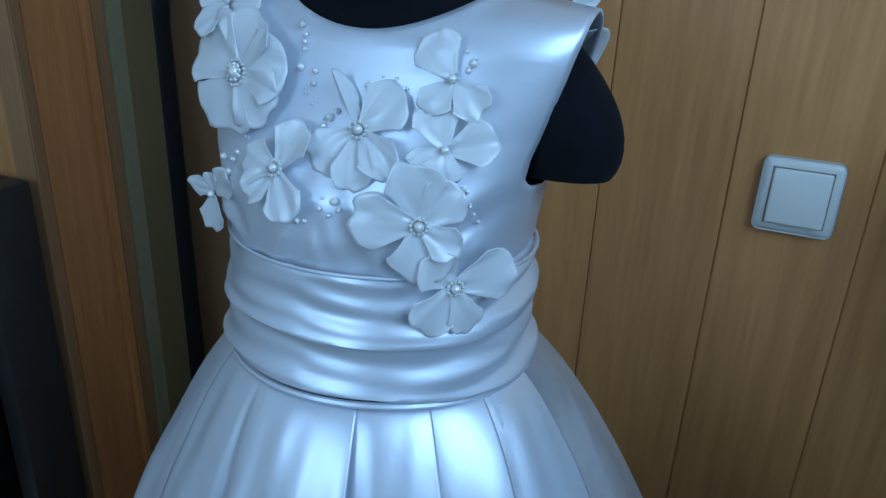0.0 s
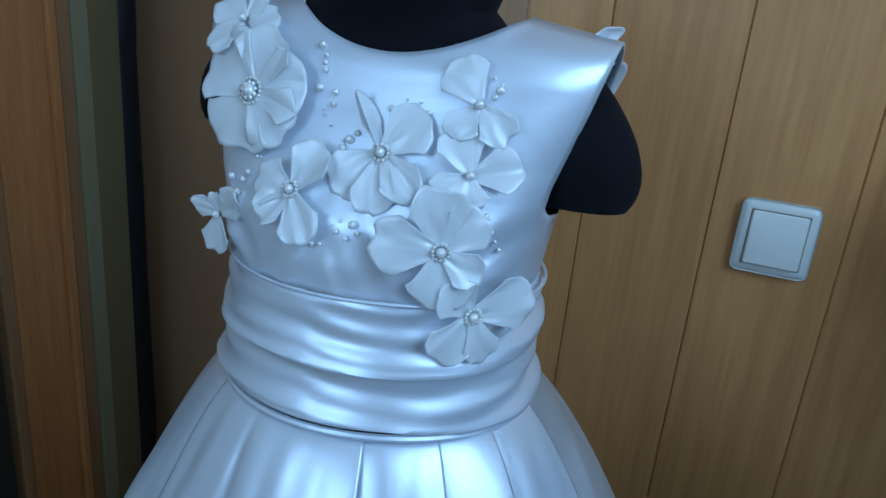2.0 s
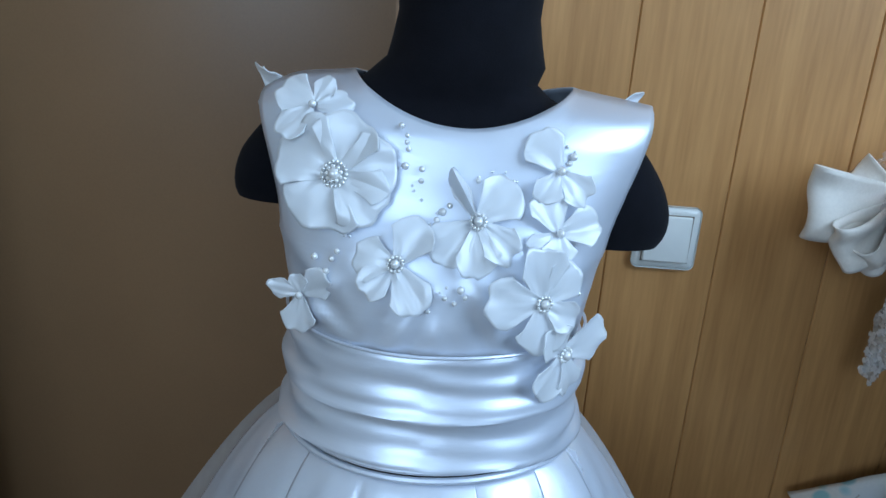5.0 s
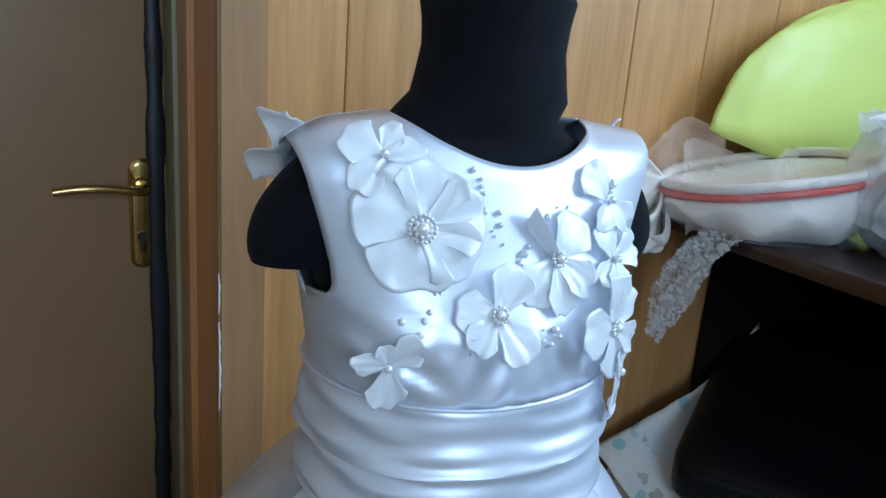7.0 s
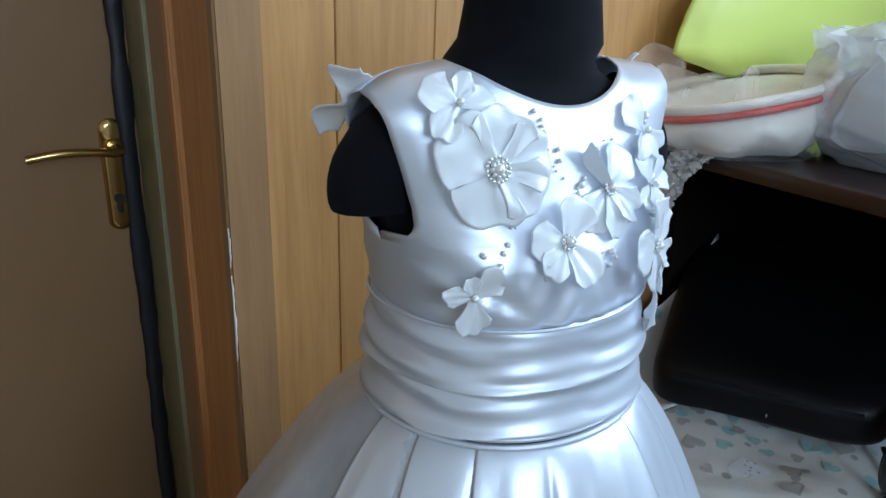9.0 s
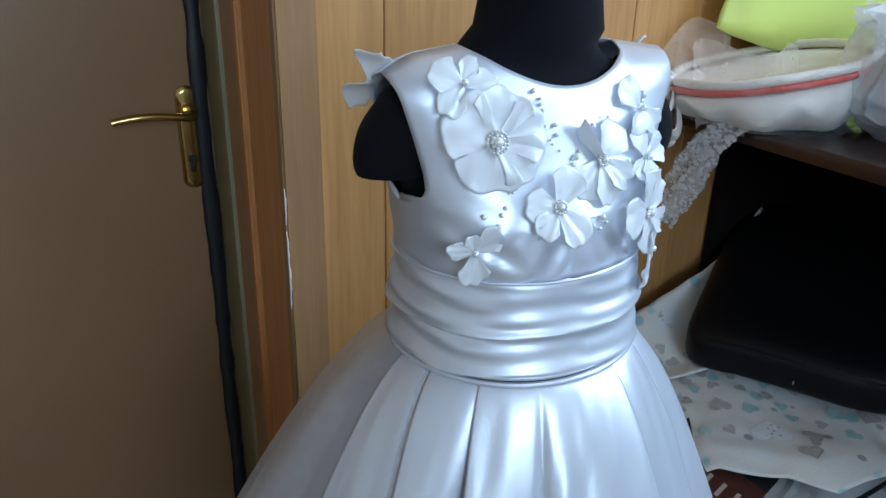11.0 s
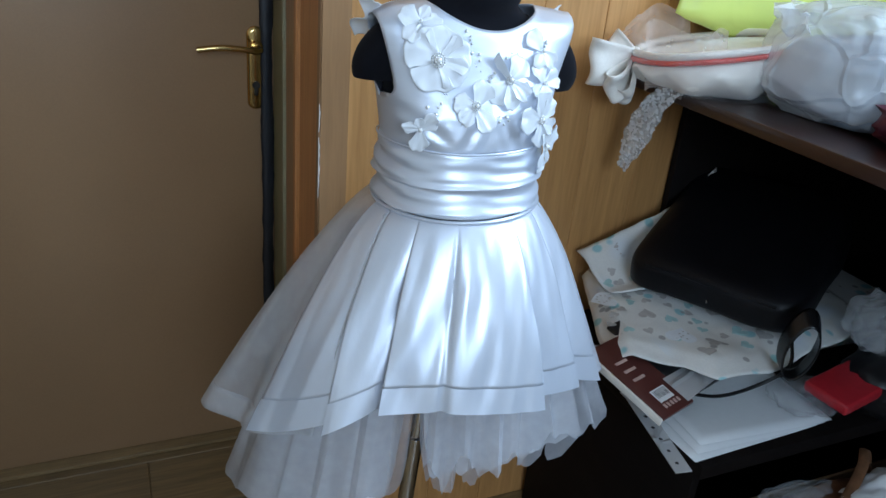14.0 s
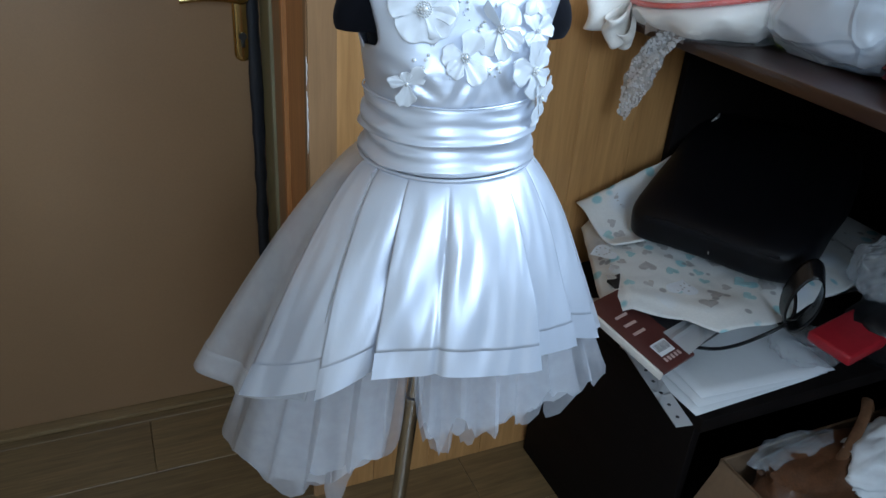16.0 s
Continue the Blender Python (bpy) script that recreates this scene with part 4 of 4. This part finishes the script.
def lace_fn(u, v):
    # v runs down from the hoop over the shelf edge
    c = LACE_LINE[min(int(v * (len(LACE_LINE) - 1)), len(LACE_LINE) - 1)]
    w = 0.034 * (0.80 + 0.25 * v) * (1 - 0.75 * max(0, v - 0.78) / 0.22) * (1 + 0.10 * math.sin(v * 46)) * (2 * u - 1)
    return (c.x + 0.10 * w + 0.005 * math.sin(u * 8 + v * 9), c.y - w, c.z + 0.004 * math.sin(u * 5 + v * 7))


solid(part("lace_net", sheet(lace_fn, 14, 34), LACE, lace), 0.0012)
bm = bmesh.new()
random.seed(11)
for i in range(420):
    u, v = random.random(), 0.05 + 0.93 * random.random()
    p = Vector(lace_fn(u, v)) + Vector((-0.0022, -0.0022, 0))
    w = random.uniform(0.0022, 0.0062)
    a = random.random() * 6.3
    ring = [bm.verts.new(p + Vector((-0.0012 * math.cos(k * 2), w * math.cos(a + k * 1.05), w * 0.7 * math.sin(a + k * 1.05)))) for k in range(6)]
    bm.faces.new(ring)
part("lace_motif", bm, PETAL, lace, "raised lace motif", smooth=False)
bpy.data.objects["lace_motif"]["kind"] = "stuff"

# white folded fabric and blush tulle beside the hoop
bow = thing("folded_fabric", (0.36, 0.97, SHELF_Z), "cream folded fabric bow beside the hoop", "fabric")
KNOT = Vector((0.330, 0.950, 1.118))
CUFFS = [((-1.0, -0.12, 0.10), 0.112, 0.086, 0.016), ((-0.80, -0.42, -0.34), 0.098, 0.062, 0.014), ((-0.52, -0.50, -0.62), 0.078, 0.050, 0.012), ((-0.60, 0.25, 0.45), 0.070, 0.060, 0.012)]
for k, (d, ln, wd, thick) in enumerate(CUFFS):
    # a ribbon led out from the knot, folded over at its end and led back
    d = Vector(d).normalized()
    side = Vector((0, 0, 1)) - d * d.z
    side.normalize()
    nrm = d.cross(side)

    def fold(u, v, d=d, ln=ln, wd=wd, thick=thick, side=side, nrm=nrm, k=k):
        q = v - 0.5
        out = math.sin(math.pi * u) ** 0.8
        w = wd * (0.74 + 0.26 * out)
        p = KNOT + d * ln * out * (1 + 0.10 * q) + side * w * q
        p += nrm * (thick * math.sin(2 * math.pi * u) + 0.006 * out * math.sin(q * 7 + k * 1.9) + 0.004 * noise.noise(Vector((u * 4, q * 4, k * 2.0))))
        p.y = min(p.y, WALL_Y - 0.004)
        return p
    solid(part("fold", sheet(fold, 36, 14), CREAM, bow, "stiff folded cream cuff"), 0.0012)
part("fold", lump((0.372, 0.958, 1.110), (0.048, 0.036, 0.024), 3, 0.3, 2.5, 26, SHELF_Z), CREAM, bow)
net = thing("tulle_scrap", (0.42, 0.95, SHELF_Z), "crumpled blush tulle scrap", "fabric")


def scrap(u, v):
    return (0.300 + 0.19 * u + 0.012 * math.sin(v * 9), 0.998 - 0.02 * v + 0.014 * math.sin(u * 11 + v * 4), 1.12 + 0.105 * v * math.sin(math.pi * (0.15 + 0.75 * u)) ** 0.6 + 0.006 * math.sin(u * 17) + 0.012 * noise.noise(Vector((u * 6, v * 2, 1))))


part("net", sheet(scrap, 26, 14), PINKTULLE, net)
part("net", sheet(lambda u, v: (0.300 + 0.12 * u + 0.01 * v, 0.80 + 0.10 * (1 - u) + 0.02 * math.sin(u * 8) - 0.02 * v, 1.205 - 0.12 * v + 0.008 * math.sin(u * 9)), 18, 14), PINKTULLE, net)

# lime bag against the wall
bm = lump((0.795, 0.968, 1.205), (0.362, 0.052, 0.225), 5, 0.05, 1.3, 90, SHELF_Z + 0.001, 0.03, 1.02)
for v in bm.verts:
    # the lower end is drawn in where the bag stands behind the hoop
    if v.co.z < 1.212 and v.co.x < 0.795:
        v.co.x = 0.795 - (0.795 - v.co.x) * (0.36 + 0.64 * max(0.0, (v.co.z - 1.095) / 0.117) ** 2)
lime = tagged(new("lime_bag", mesh_of("lime_bag", bm, LIME, 80)), "bulging lime green plastic bag on the shelf", "bag")

# white plastic bag with dark cloth inside
wbag = thing("plastic_bag", (0.66, 0.55, SHELF_Z), "crumpled translucent white plastic bag with dark cloth in it", "bag")
part("film", lump((0.605, 0.655, 1.185), (0.180, 0.155, 0.100), 8, 0.12, 1.5, 120, SHELF_Z + 0.001, 0.05, 0.72), WHITEBAG, wbag, smooth=80)
part("contents", lump((0.612, 0.650, 1.150), (0.162, 0.138, 0.080), 14, 0.10, 2.0, 40, SHELF_Z + 0.004, 0.06, 0.7), GREYCLOTH, wbag, "grey cloth inside")


def bag_ruff(u, v):
    """The bag's gathered white mouth, standing up beside the hoop."""
    a = 0.6 + 2.6 * u
    r = 0.150 + 0.030 * v + 0.014 * math.sin(u * 38 + 2 * v) * (0.3 + v) + 0.012 * noise.noise(Vector((u * 7, v * 3, 5)))
    return (0.600 + r * math.cos(a) * 0.98, 0.665 + r * math.sin(a) * 0.82, 1.215 + 0.050 * v + 0.016 * noise.noise(Vector((u * 9, v * 2, 2))))


part("mouth", sheet(bag_ruff, 90, 10), WHITEBAG, wbag, "gathered white bag mouth")
plum = tagged(new("plum_cloth", mesh_of("plum_cloth", lump((0.535, 0.462, 1.135), (0.10, 0.072, 0.055), 17, 0.3, 2.4, 34, SHELF_Z + 0.001, 0.2), PLUM)), "crumpled plum satin cloth on the shelf", "cloth")
bead_ball = tagged(new("vinyl_ball", mesh_of("vinyl_ball", lump((0.452, 0.425, 1.136), (0.045, 0.045, 0.045), 2, 0.06, 1.5, 28, SHELF_Z + 0.001), BLUSH)), "smooth beige vinyl ball on the shelf", "ball")
orange = tagged(new("orange_wrapper", mesh_of("orange_wrapper", lump((0.60, 0.79, 1.12), (0.03, 0.025, 0.022), 9, 0.3, 2.0, 20, SHELF_Z + 0.001), ORANGE)), "small orange plastic wrapper beside the bag", "wrapper")

# ---- things on the low shelf ----
LOW = 0.545
stack = thing("folded_cloths", (0.55, 0.80, LOW), "stack of folded pale printed cotton cloth with hearts", "cloth")


def cloth_top(x, y):
    """Height of the draped cloth's upper side."""
    z = 0.668 - 0.05 * max(0, 0.62 - y) - 0.10 * max(0, (0.36 - x)) + 0.010 * noise.noise(Vector((x * 8, y * 8, 1))) + 0.006 * abs(noise.noise(Vector((x * 17, y * 17, 5))))
    return z


def cloth_xy(u, v):
    # corners: wall side near, wall side far, front far, front near
    a, b = Vector((0.335, 1.0)), Vector((0.90, 0.995))
    front = Vector((0.20 + 0.58 * u, table(u, [(0, 0.705), (0.19, 0.612), (0.235, 0.556), (0.42, 0.545), (0.6, 0.57), (1, 0.62)])))
    return (a * (1 - u) + b * u) * (1 - v) + front * v


def cloth_fn(u, v):
    p = cloth_xy(u, v)
    z = cloth_top(p.x, p.y)
    if u < 0.06:
        z -= 0.03 * (0.06 - u) / 0.06
    if v > 0.90:
        z -= 0.012 * (v - 0.90) / 0.10
    return (p.x, p.y, z)


top_cloth = solid(part("top_cloth", sheet(cloth_fn, 80, 64), COTTON, stack), 0.0018)
for i in range(5):
    z = LOW + 0.022 * i
    bm = boxed((0.40 + 0.008 * math.sin(i * 2.1), 0.70 + 0.012 * math.sin(i * 1.3), z + 0.001), (0.98, 0.985, z + 0.021), 0.008, 3)
    part("folded_layer", bm, COTTON, stack, "folded layer of printed cotton")


def second(u, v):
    x = 0.312 + 0.335 * u
    y = 1.0 - 0.15 * v - 0.03 * math.sin(u * 3)
    z = cloth_top(x, y) + 0.006 + (0.030 + 0.17 * u ** 1.2) * (1 - v) ** 2 + 0.006 * math.sin(v * 7 + u * 3)
    return (x, y, z)


solid(part("creased_fold", sheet(second, 26, 20), COTTON, stack), 0.003)


def heart(bm, c, r, turn, fn):
    """A flat printed heart that follows the cloth."""
    pts = []
    for k in range(22):
        t = 2 * math.pi * k / 22
        hx = 0.062 * 16 * math.sin(t) ** 3
        hy = 0.062 * (13 * math.cos(t) - 5 * math.cos(2 * t) - 2 * math.cos(3 * t) - math.cos(4 * t))
        x, y = r * hx, r * hy
        X, Y = c[0] + x * math.cos(turn) - y * math.sin(turn), c[1] + x * math.sin(turn) + y * math.cos(turn)
        pts.append(bm.verts.new((X, Y, fn(X, Y))))
    bm.faces.new(pts)


random.seed(33)
prints = {HEART_GREY: bmesh.new(), HEART_AQUA: bmesh.new(), HEART_WHITE: bmesh.new()}
taken = []
for i in range(900):
    u, v = random.uniform(0.02, 0.75), random.uniform(0.05, 0.86)
    p = cloth_xy(u, v)
    r = random.choice((0.011, 0.014, 0.018, 0.030))
    if any((p - q).length < r + s + 0.004 for q, s in taken):
        continue
    taken.append((p, r))
    mat = HEART_WHITE if r > 0.02 else random.choice((HEART_GREY, HEART_GREY, HEART_AQUA))
    heart(prints[mat], p, r, random.uniform(0, 6.3), lambda x, y: cloth_top(x, y) + 0.0024)
    if r > 0.02:
        for j in range(9):
            a = j * 0.7 + i
            q = p + Vector((math.cos(a), math.sin(a))) * r * random.uniform(0.05, 0.55)
            bmd = prints[HEART_GREY]
            bmd.faces.new([bmd.verts.new((q.x + 0.0022 * math.cos(t), q.y + 0.0022 * math.sin(t), cloth_top(q.x, q.y) + 0.0032)) for t in (k * 0.785 for k in range(8))])
for i in range(60):
    u, v = random.uniform(0.04, 0.96), random.uniform(0.06, 0.94)
    p = Vector((0.312 + 0.335 * u, 1.0 - 0.15 * v - 0.03 * math.sin(u * 3)))
    r = random.choice((0.008, 0.010, 0.013))
    if any((p - q).length < r + s + 0.004 for q, s in taken[-40:]):
        continue
    taken.append((p, r))
    heart(prints[random.choice((HEART_GREY, HEART_AQUA, HEART_AQUA))], p, r, random.uniform(0, 6.3), lambda x, y: second(max(0.0, min(1.0, (x - 0.312) / 0.335)), max(0.0, min(1.0, (1.0 - 0.03 * math.sin((x - 0.312) / 0.335 * 3) - y) / 0.15)))[2] + 0.0036)
for (mat, bm), lab in zip(prints.items(), ("grey printed hearts", "aqua printed hearts", "white printed hearts")):
    ob = part("printed_heart", bm, mat, top_cloth, lab, smooth=False)
    ob["kind"] = "stuff"

# black handbag lying on the cloth
bag = thing("handbag", (0.65, 0.76, 0.67), "black leather handbag lying on the printed cloth", "handbag")
M = Matrix.Translation((0.598, 0.815, 0.760)) @ Euler((radians(-2), radians(-11), radians(29))).to_matrix().to_4x4()


def bag_fn(u, v):
    a, b = 2 * math.pi * u, math.pi * (v - 0.5)
    c, s = math.cos(a), math.sin(a)
    e = 0.30
    cb = max(0.0, math.cos(b)) ** 0.30
    p = Vector((0.210 * math.copysign(abs(c) ** e, c) * cb, 0.176 * math.copysign(abs(s) ** e, s) * cb, 0.072 * math.copysign(abs(math.sin(b)) ** 0.45, math.sin(b))))
    p.z *= 1 + 0.45 * (p.x / 0.21)
    p += 0.010 * Vector((noise.noise(p * 7), noise.noise(p * 7 + Vector((4, 0, 0))), noise.noise(p * 6)))
    return M @ p


body = part("bag_body", sheet(bag_fn, 72, 30, True), LEATHER, bag)
bmesh_seam = tube([M @ Vector((-0.201, y, 0.028 + 0.003 * math.sin(y * 20))) for y in (-0.13 + 0.26 * i / 24 for i in range(25))], 0.003, 8)
part("seam", bmesh_seam, LEATHER, body, "raised stitched seam")
for y in (-0.06, -0.005):
    part("stud", boxed((-0.002, -0.0015, -0.004), (0.002, 0.0015, 0.004), 0.001, 2, M @ Matrix.Translation((-0.206, y, -0.006))), CHROME, body, "small metal stud")


def strap_ring(u, v):
    a = 2 * math.pi * u
    c = Vector((0.474, 0.527, 0.717))
    r = 0.050 + 0.005 * math.sin(a * 2)
    r += 0.004 * (2 * v - 1)
    p = c + Vector((0.46 * r * math.cos(a), -0.34 * r * math.cos(a), 1.20 * r * math.sin(a)))
    return p + Vector((0.012, 0.016, 0.004)) * (2 * v - 1)


solid(part("strap", sheet(strap_ring, 44, 6, True), STRAPMAT, bag, "looped glossy black strap"), 0.003)
part("strap_end", tube(curve_points([(0.520, 0.585, 0.70), (0.497, 0.552, 0.655), (0.43, 0.560, 0.618), (0.362, 0.572, 0.603), (0.300, 0.588, 0.612)], 7), 0.0035, 8), STRAPMAT, bag, "thin black cord")

# brown folder with a label strip
folder = thing("ring_folder", (0.32, 0.62, LOW), "maroon and black cardboard folder lying under the cloth", "folder")
FM = Matrix.Translation((0.252, 0.668, 0.632)) @ Euler((radians(12), radians(-4), radians(15))).to_matrix().to_4x4()
part("maroon_cover", boxed((-0.070, -0.115, -0.004), (0.016, 0.07, 0.004), 0.002, 2, FM), MAROON, folder)
part("black_cover", boxed((0.0165, -0.105, -0.0045), (0.115, 0.10, 0.0035), 0.002, 2, FM), BLACKCARD, folder)
part("spine", boxed((-0.076, -0.115, -0.012), (-0.0705, 0.07, 0.0035), 0.002, 2, FM), CREAM, folder, "pale worn spine")
part("barcode_label", boxed((-0.045, -0.088, 0.0042), (-0.008, -0.060, 0.005), 0, 2, FM), PAPER, folder)
bm = bmesh.new()
for k in range(9):
    x = -0.042 + 0.0036 * k
    box(bm, (x, -0.080, 0.0051), (x + (0.0018 if k % 3 else 0.001), -0.063, 0.0054), 0, 2, FM)
part("barcode_bars", bm, INK, folder, smooth=False)
for k in range(5):
    part("print_bar", boxed((-0.046 + 0.009 * k, -0.101, 0.0042), (-0.041 + 0.009 * k, -0.092, 0.0048), 0, 2, FM), LABELINK, folder, smooth=False)
for k in range(3):
    part("print_bar", boxed((-0.05, -0.03 + 0.022 * k, 0.0042), (-0.02, -0.024 + 0.022 * k, 0.0048), 0, 2, FM), LABELINK, folder, smooth=False)
part("folder_inside", sheet(lambda u, v: FM @ Vector((0.0 + 0.12 * u, -0.112 + 0.06 * v, 0.008 + 0.020 * math.sin(math.pi * u * 0.8) * (1 - v))), 16, 8), WHITEBAG, folder, "curved film pocket")

# punched sleeve strip and paper sheets
sleeve = thing("punched_sleeve", (0.27, 0.65, LOW), "clear document sleeve with punched edge strip", "sleeve")
SM = Matrix.Translation((0.252, 0.655, 0.560)) @ Euler((radians(4), 0, radians(-9))).to_matrix().to_4x4()
part("edge_strip", boxed((-0.019, -0.185, -0.001), (0.012, 0.17, 0.001), 0, 2, SM), WHITEBAG, sleeve)
for k in range(11):
    bm = bmesh.new()
    c = SM @ Vector((-0.006, -0.165 + 0.029 * k, 0.0016))
    bm.faces.new([bm.verts.new(c + Vector((0.0036 * math.cos(t), 0.0036 * math.sin(t), 0))) for t in (2 * math.pi * j / 12 for j in range(12))])
    part("punched_hole", bm, INK, sleeve, smooth=False)
for k in range(3):
    PM = Matrix.Translation((0.405 + 0.022 * k, 0.598 + 0.006 * k, 0.5475 + 0.0035 * k)) @ Euler((0, 0, radians(2.5 - 3 * k))).to_matrix().to_4x4()
    bm = sheet(lambda u, v: PM @ Vector((-0.155 + 0.30 * u, -0.105 + 0.21 * v, 0.001 + 0.010 * max(0, u - 0.8) ** 1.5 * (1 - v))), 12, 8)
    sh = solid(tagged(new("paper_sheet", mesh_of("paper_sheet", bm, PAPER)), "blank white paper sheet on the low shelf", "paper", "loose paper sheets"), 0.0006)

# film packets, red folder, navy cloth further along
for k, (c, s, mat, nm, lab) in enumerate([((0.56, 0.545, 0.585), (0.075, 0.055, 0.022), CLEARBAG, "film_packet", "crumpled clear film packet on the papers"),
                                          ((0.76, 0.545, 0.70), (0.085, 0.07, 0.05), CLEARBAG, "film_packet", "crumpled clear film packet beside the handbag"),
                                          ((0.70, 0.56, 0.72), (0.05, 0.045, 0.06), CLEARBAG, "film_packet", "crumpled clear film packet beside the handbag"),
                                          ((0.88, 0.52, 0.735), (0.09, 0.07, 0.05), NAVY, "navy_cloth", "crumpled navy cloth on the pile")]):
    tagged(new(nm, mesh_of(nm, lump(c, s, 31 + k, 0.30, 1.6, 60, LOW + 0.002 if k == 0 else None, 0.07), mat, 80)), lab, "cloth" if mat is NAVY else "packet")
redf = tagged(new("red_folder", mesh_of("red_folder", boxed((-0.12, -0.045, -0.012), (0.16, 0.045, 0.012), 0.006, 3, Matrix.Translation((0.665, 0.512, 0.628)) @ Euler((0, radians(-8), radians(6))).to_matrix().to_4x4()), REDFOLD)), "red plastic folder on the pile", "folder")
pile = tagged(new("dark_cloth", mesh_of("dark_cloth", lump((0.82, 0.51, 0.60), (0.19, 0.10, 0.085), 44, 0.2, 2.0, 36, LOW + 0.001), BLACKCARD)), "bundle of dark cloth on the low shelf", "cloth")

# ---- below, in front of the shelf: a brown bag, film and white cloth on a box ----
crate = thing("cardboard_box", (0.62, 0.26, 0), "open brown cardboard box in front of the shelf", "box")
BX0, BX1, BY0, BY1, BZ = 0.315, 0.95, 0.03, 0.462, 0.455
for lo, hi in (((BX0, BY0, 0.006), (BX0 + 0.006, BY1, BZ)), ((BX1 - 0.006, BY0, 0.006), (BX1, BY1, BZ)), ((BX0 + 0.0065, BY0, 0.006), (BX1 - 0.0065, BY0 + 0.006, BZ)), ((BX0 + 0.0065, BY1 - 0.006, 0.006), (BX1 - 0.0065, BY1, BZ))):
    part("box_wall", boxed(lo, hi, 0.0015, 1), CARDBOARD, crate)
part("box_floor", boxed((BX0, BY0, 0.0005), (BX1, BY1, 0.0055)), CARDBOARD, crate)
part("flap", boxed((-0.10, -0.21, -0.002), (0, 0.21, 0.002), 0.001, 1, Matrix.Translation((BX0, 0.246, BZ)) @ Euler((0, radians(-62), 0)).to_matrix().to_4x4()), CARDBOARD, crate)
part("flap", boxed((-0.28, -0.11, -0.002), (0.28, 0, 0.002), 0.001, 1, Matrix.Translation((0.632, BY0, BZ)) @ Euler((radians(55), 0, 0)).to_matrix().to_4x4()), CARDBOARD, crate)
filler = tagged(new("dark_cloth", mesh_of("dark_cloth", lump((0.63, 0.245, 0.30), (0.29, 0.195, 0.115), 47, 0.15, 2.0, 44, None, 0.15, 0.7), BLACKFILM, 80)), "heap of black plastic film filling the box", "film")
hb = thing("leather_bag", (0.58, 0.36, 0.40), "brown leather bag with a long tan strap handle", "bag")
part("bag_body", lump((0.50, 0.385, 0.425), (0.165, 0.062, 0.055), 51, 0.18, 1.8, 40, None, 0.1, 0.8), BROWNLEATHER, hb)
part("strap_handle", tube(curve_points([(0.405, 0.345, 0.435), (0.45, 0.355, 0.462), (0.53, 0.385, 0.488), (0.60, 0.42, 0.505), (0.645, 0.452, 0.505), (0.665, 0.45, 0.475), (0.655, 0.43, 0.43)], 8), 0.0095, 10, flat=0.4), TANSTRAP, hb, "worn tan leather handle")
for k, (c, s, mat, nm, lab, cat) in enumerate([((0.455, 0.425, 0.462), (0.10, 0.034, 0.022), CLEARBAG, "film_packet", "crumpled clear film over the brown bag", "packet"),
                                               ((0.64, 0.35, 0.462), (0.15, 0.075, 0.050), PAPER, "white_cloth", "crumpled white cloth on the brown bag", "cloth"),
                                               ((0.76, 0.25, 0.43), (0.12, 0.10, 0.05), WHITEBAG, "film_packet", "crumpled white film bag in the box", "packet")]):
    tagged(new(nm, mesh_of(nm, lump(c, s, 61 + k, 0.30, 1.7, 60, None, 0.09), mat, 80)), lab, cat)

# ---- dark cabinet beside the door ----
case = thing("side_cabinet", (-1.45, 0.86, 0), "dark open shelf cabinet with a dark grey edge frame", "cabinet")
part("corner_post", boxed((-1.112, 0.905, 0), (-1.066, 1.005, 0.880), 0.003), CABINET, case, "scuffed dark grey corner post")
part("corner_post", boxed((-1.112, 0.62, 0), (-1.066, 0.65, 0.880), 0.003), CABINET, case)
part("top_board", boxed((-1.75, 0.62, 0.8455), (-1.1125, 1.005, 0.880), 0.003), CABINET, case, "scuffed dark grey top board")
part("top_rail", boxed((-1.112, 0.6505, 0.825), (-1.070, 0.9045, 0.880), 0.003), CABINET, case)
part("drawer_front", boxed((-1.105, 0.6505, 0.665), (-1.078, 0.9045, 0.8245), 0.002), CABINET, case, "scuffed dark grey drawer front")
part("back_board", boxed((-1.75, 0.99, 0), (-1.1125, 1.005, 0.845), 0.002), SHADED_WOOD, case)
part("far_board", boxed((-1.75, 0.62, 0), (-1.735, 0.989, 0.845), 0.002), SHADED_WOOD, case)
for z in (0.02, 0.32, 0.57):
    part("shelf_board", boxed((-1.734, 0.63, z), (-1.113, 0.989, z + 0.018), 0.002), SHADED_WOOD, case)
tagged(new("tissue", mesh_of("tissue", lump((-1.20, 0.84, 0.622), (0.06, 0.06, 0.035), 71, 0.3, 2.4, 50, 0.589, 0.3), PAPER, 80)), "crumpled white tissue in the dark cabinet", "tissue")
tagged(new("dark_box", mesh_of("dark_box", boxed((-1.45, 0.70, 0.339), (-1.15, 0.93, 0.49), 0.008), BLACKCARD)), "black cardboard box in the dark cabinet", "box")
tagged(new("white_rag", mesh_of("white_rag", lump((-1.22, 0.78, 0.078), (0.09, 0.08, 0.06), 75, 0.3, 2.4, 50, 0.039, 0.3), PAPER, 80)), "crumpled white rag on a dark cabinet shelf", "rag")
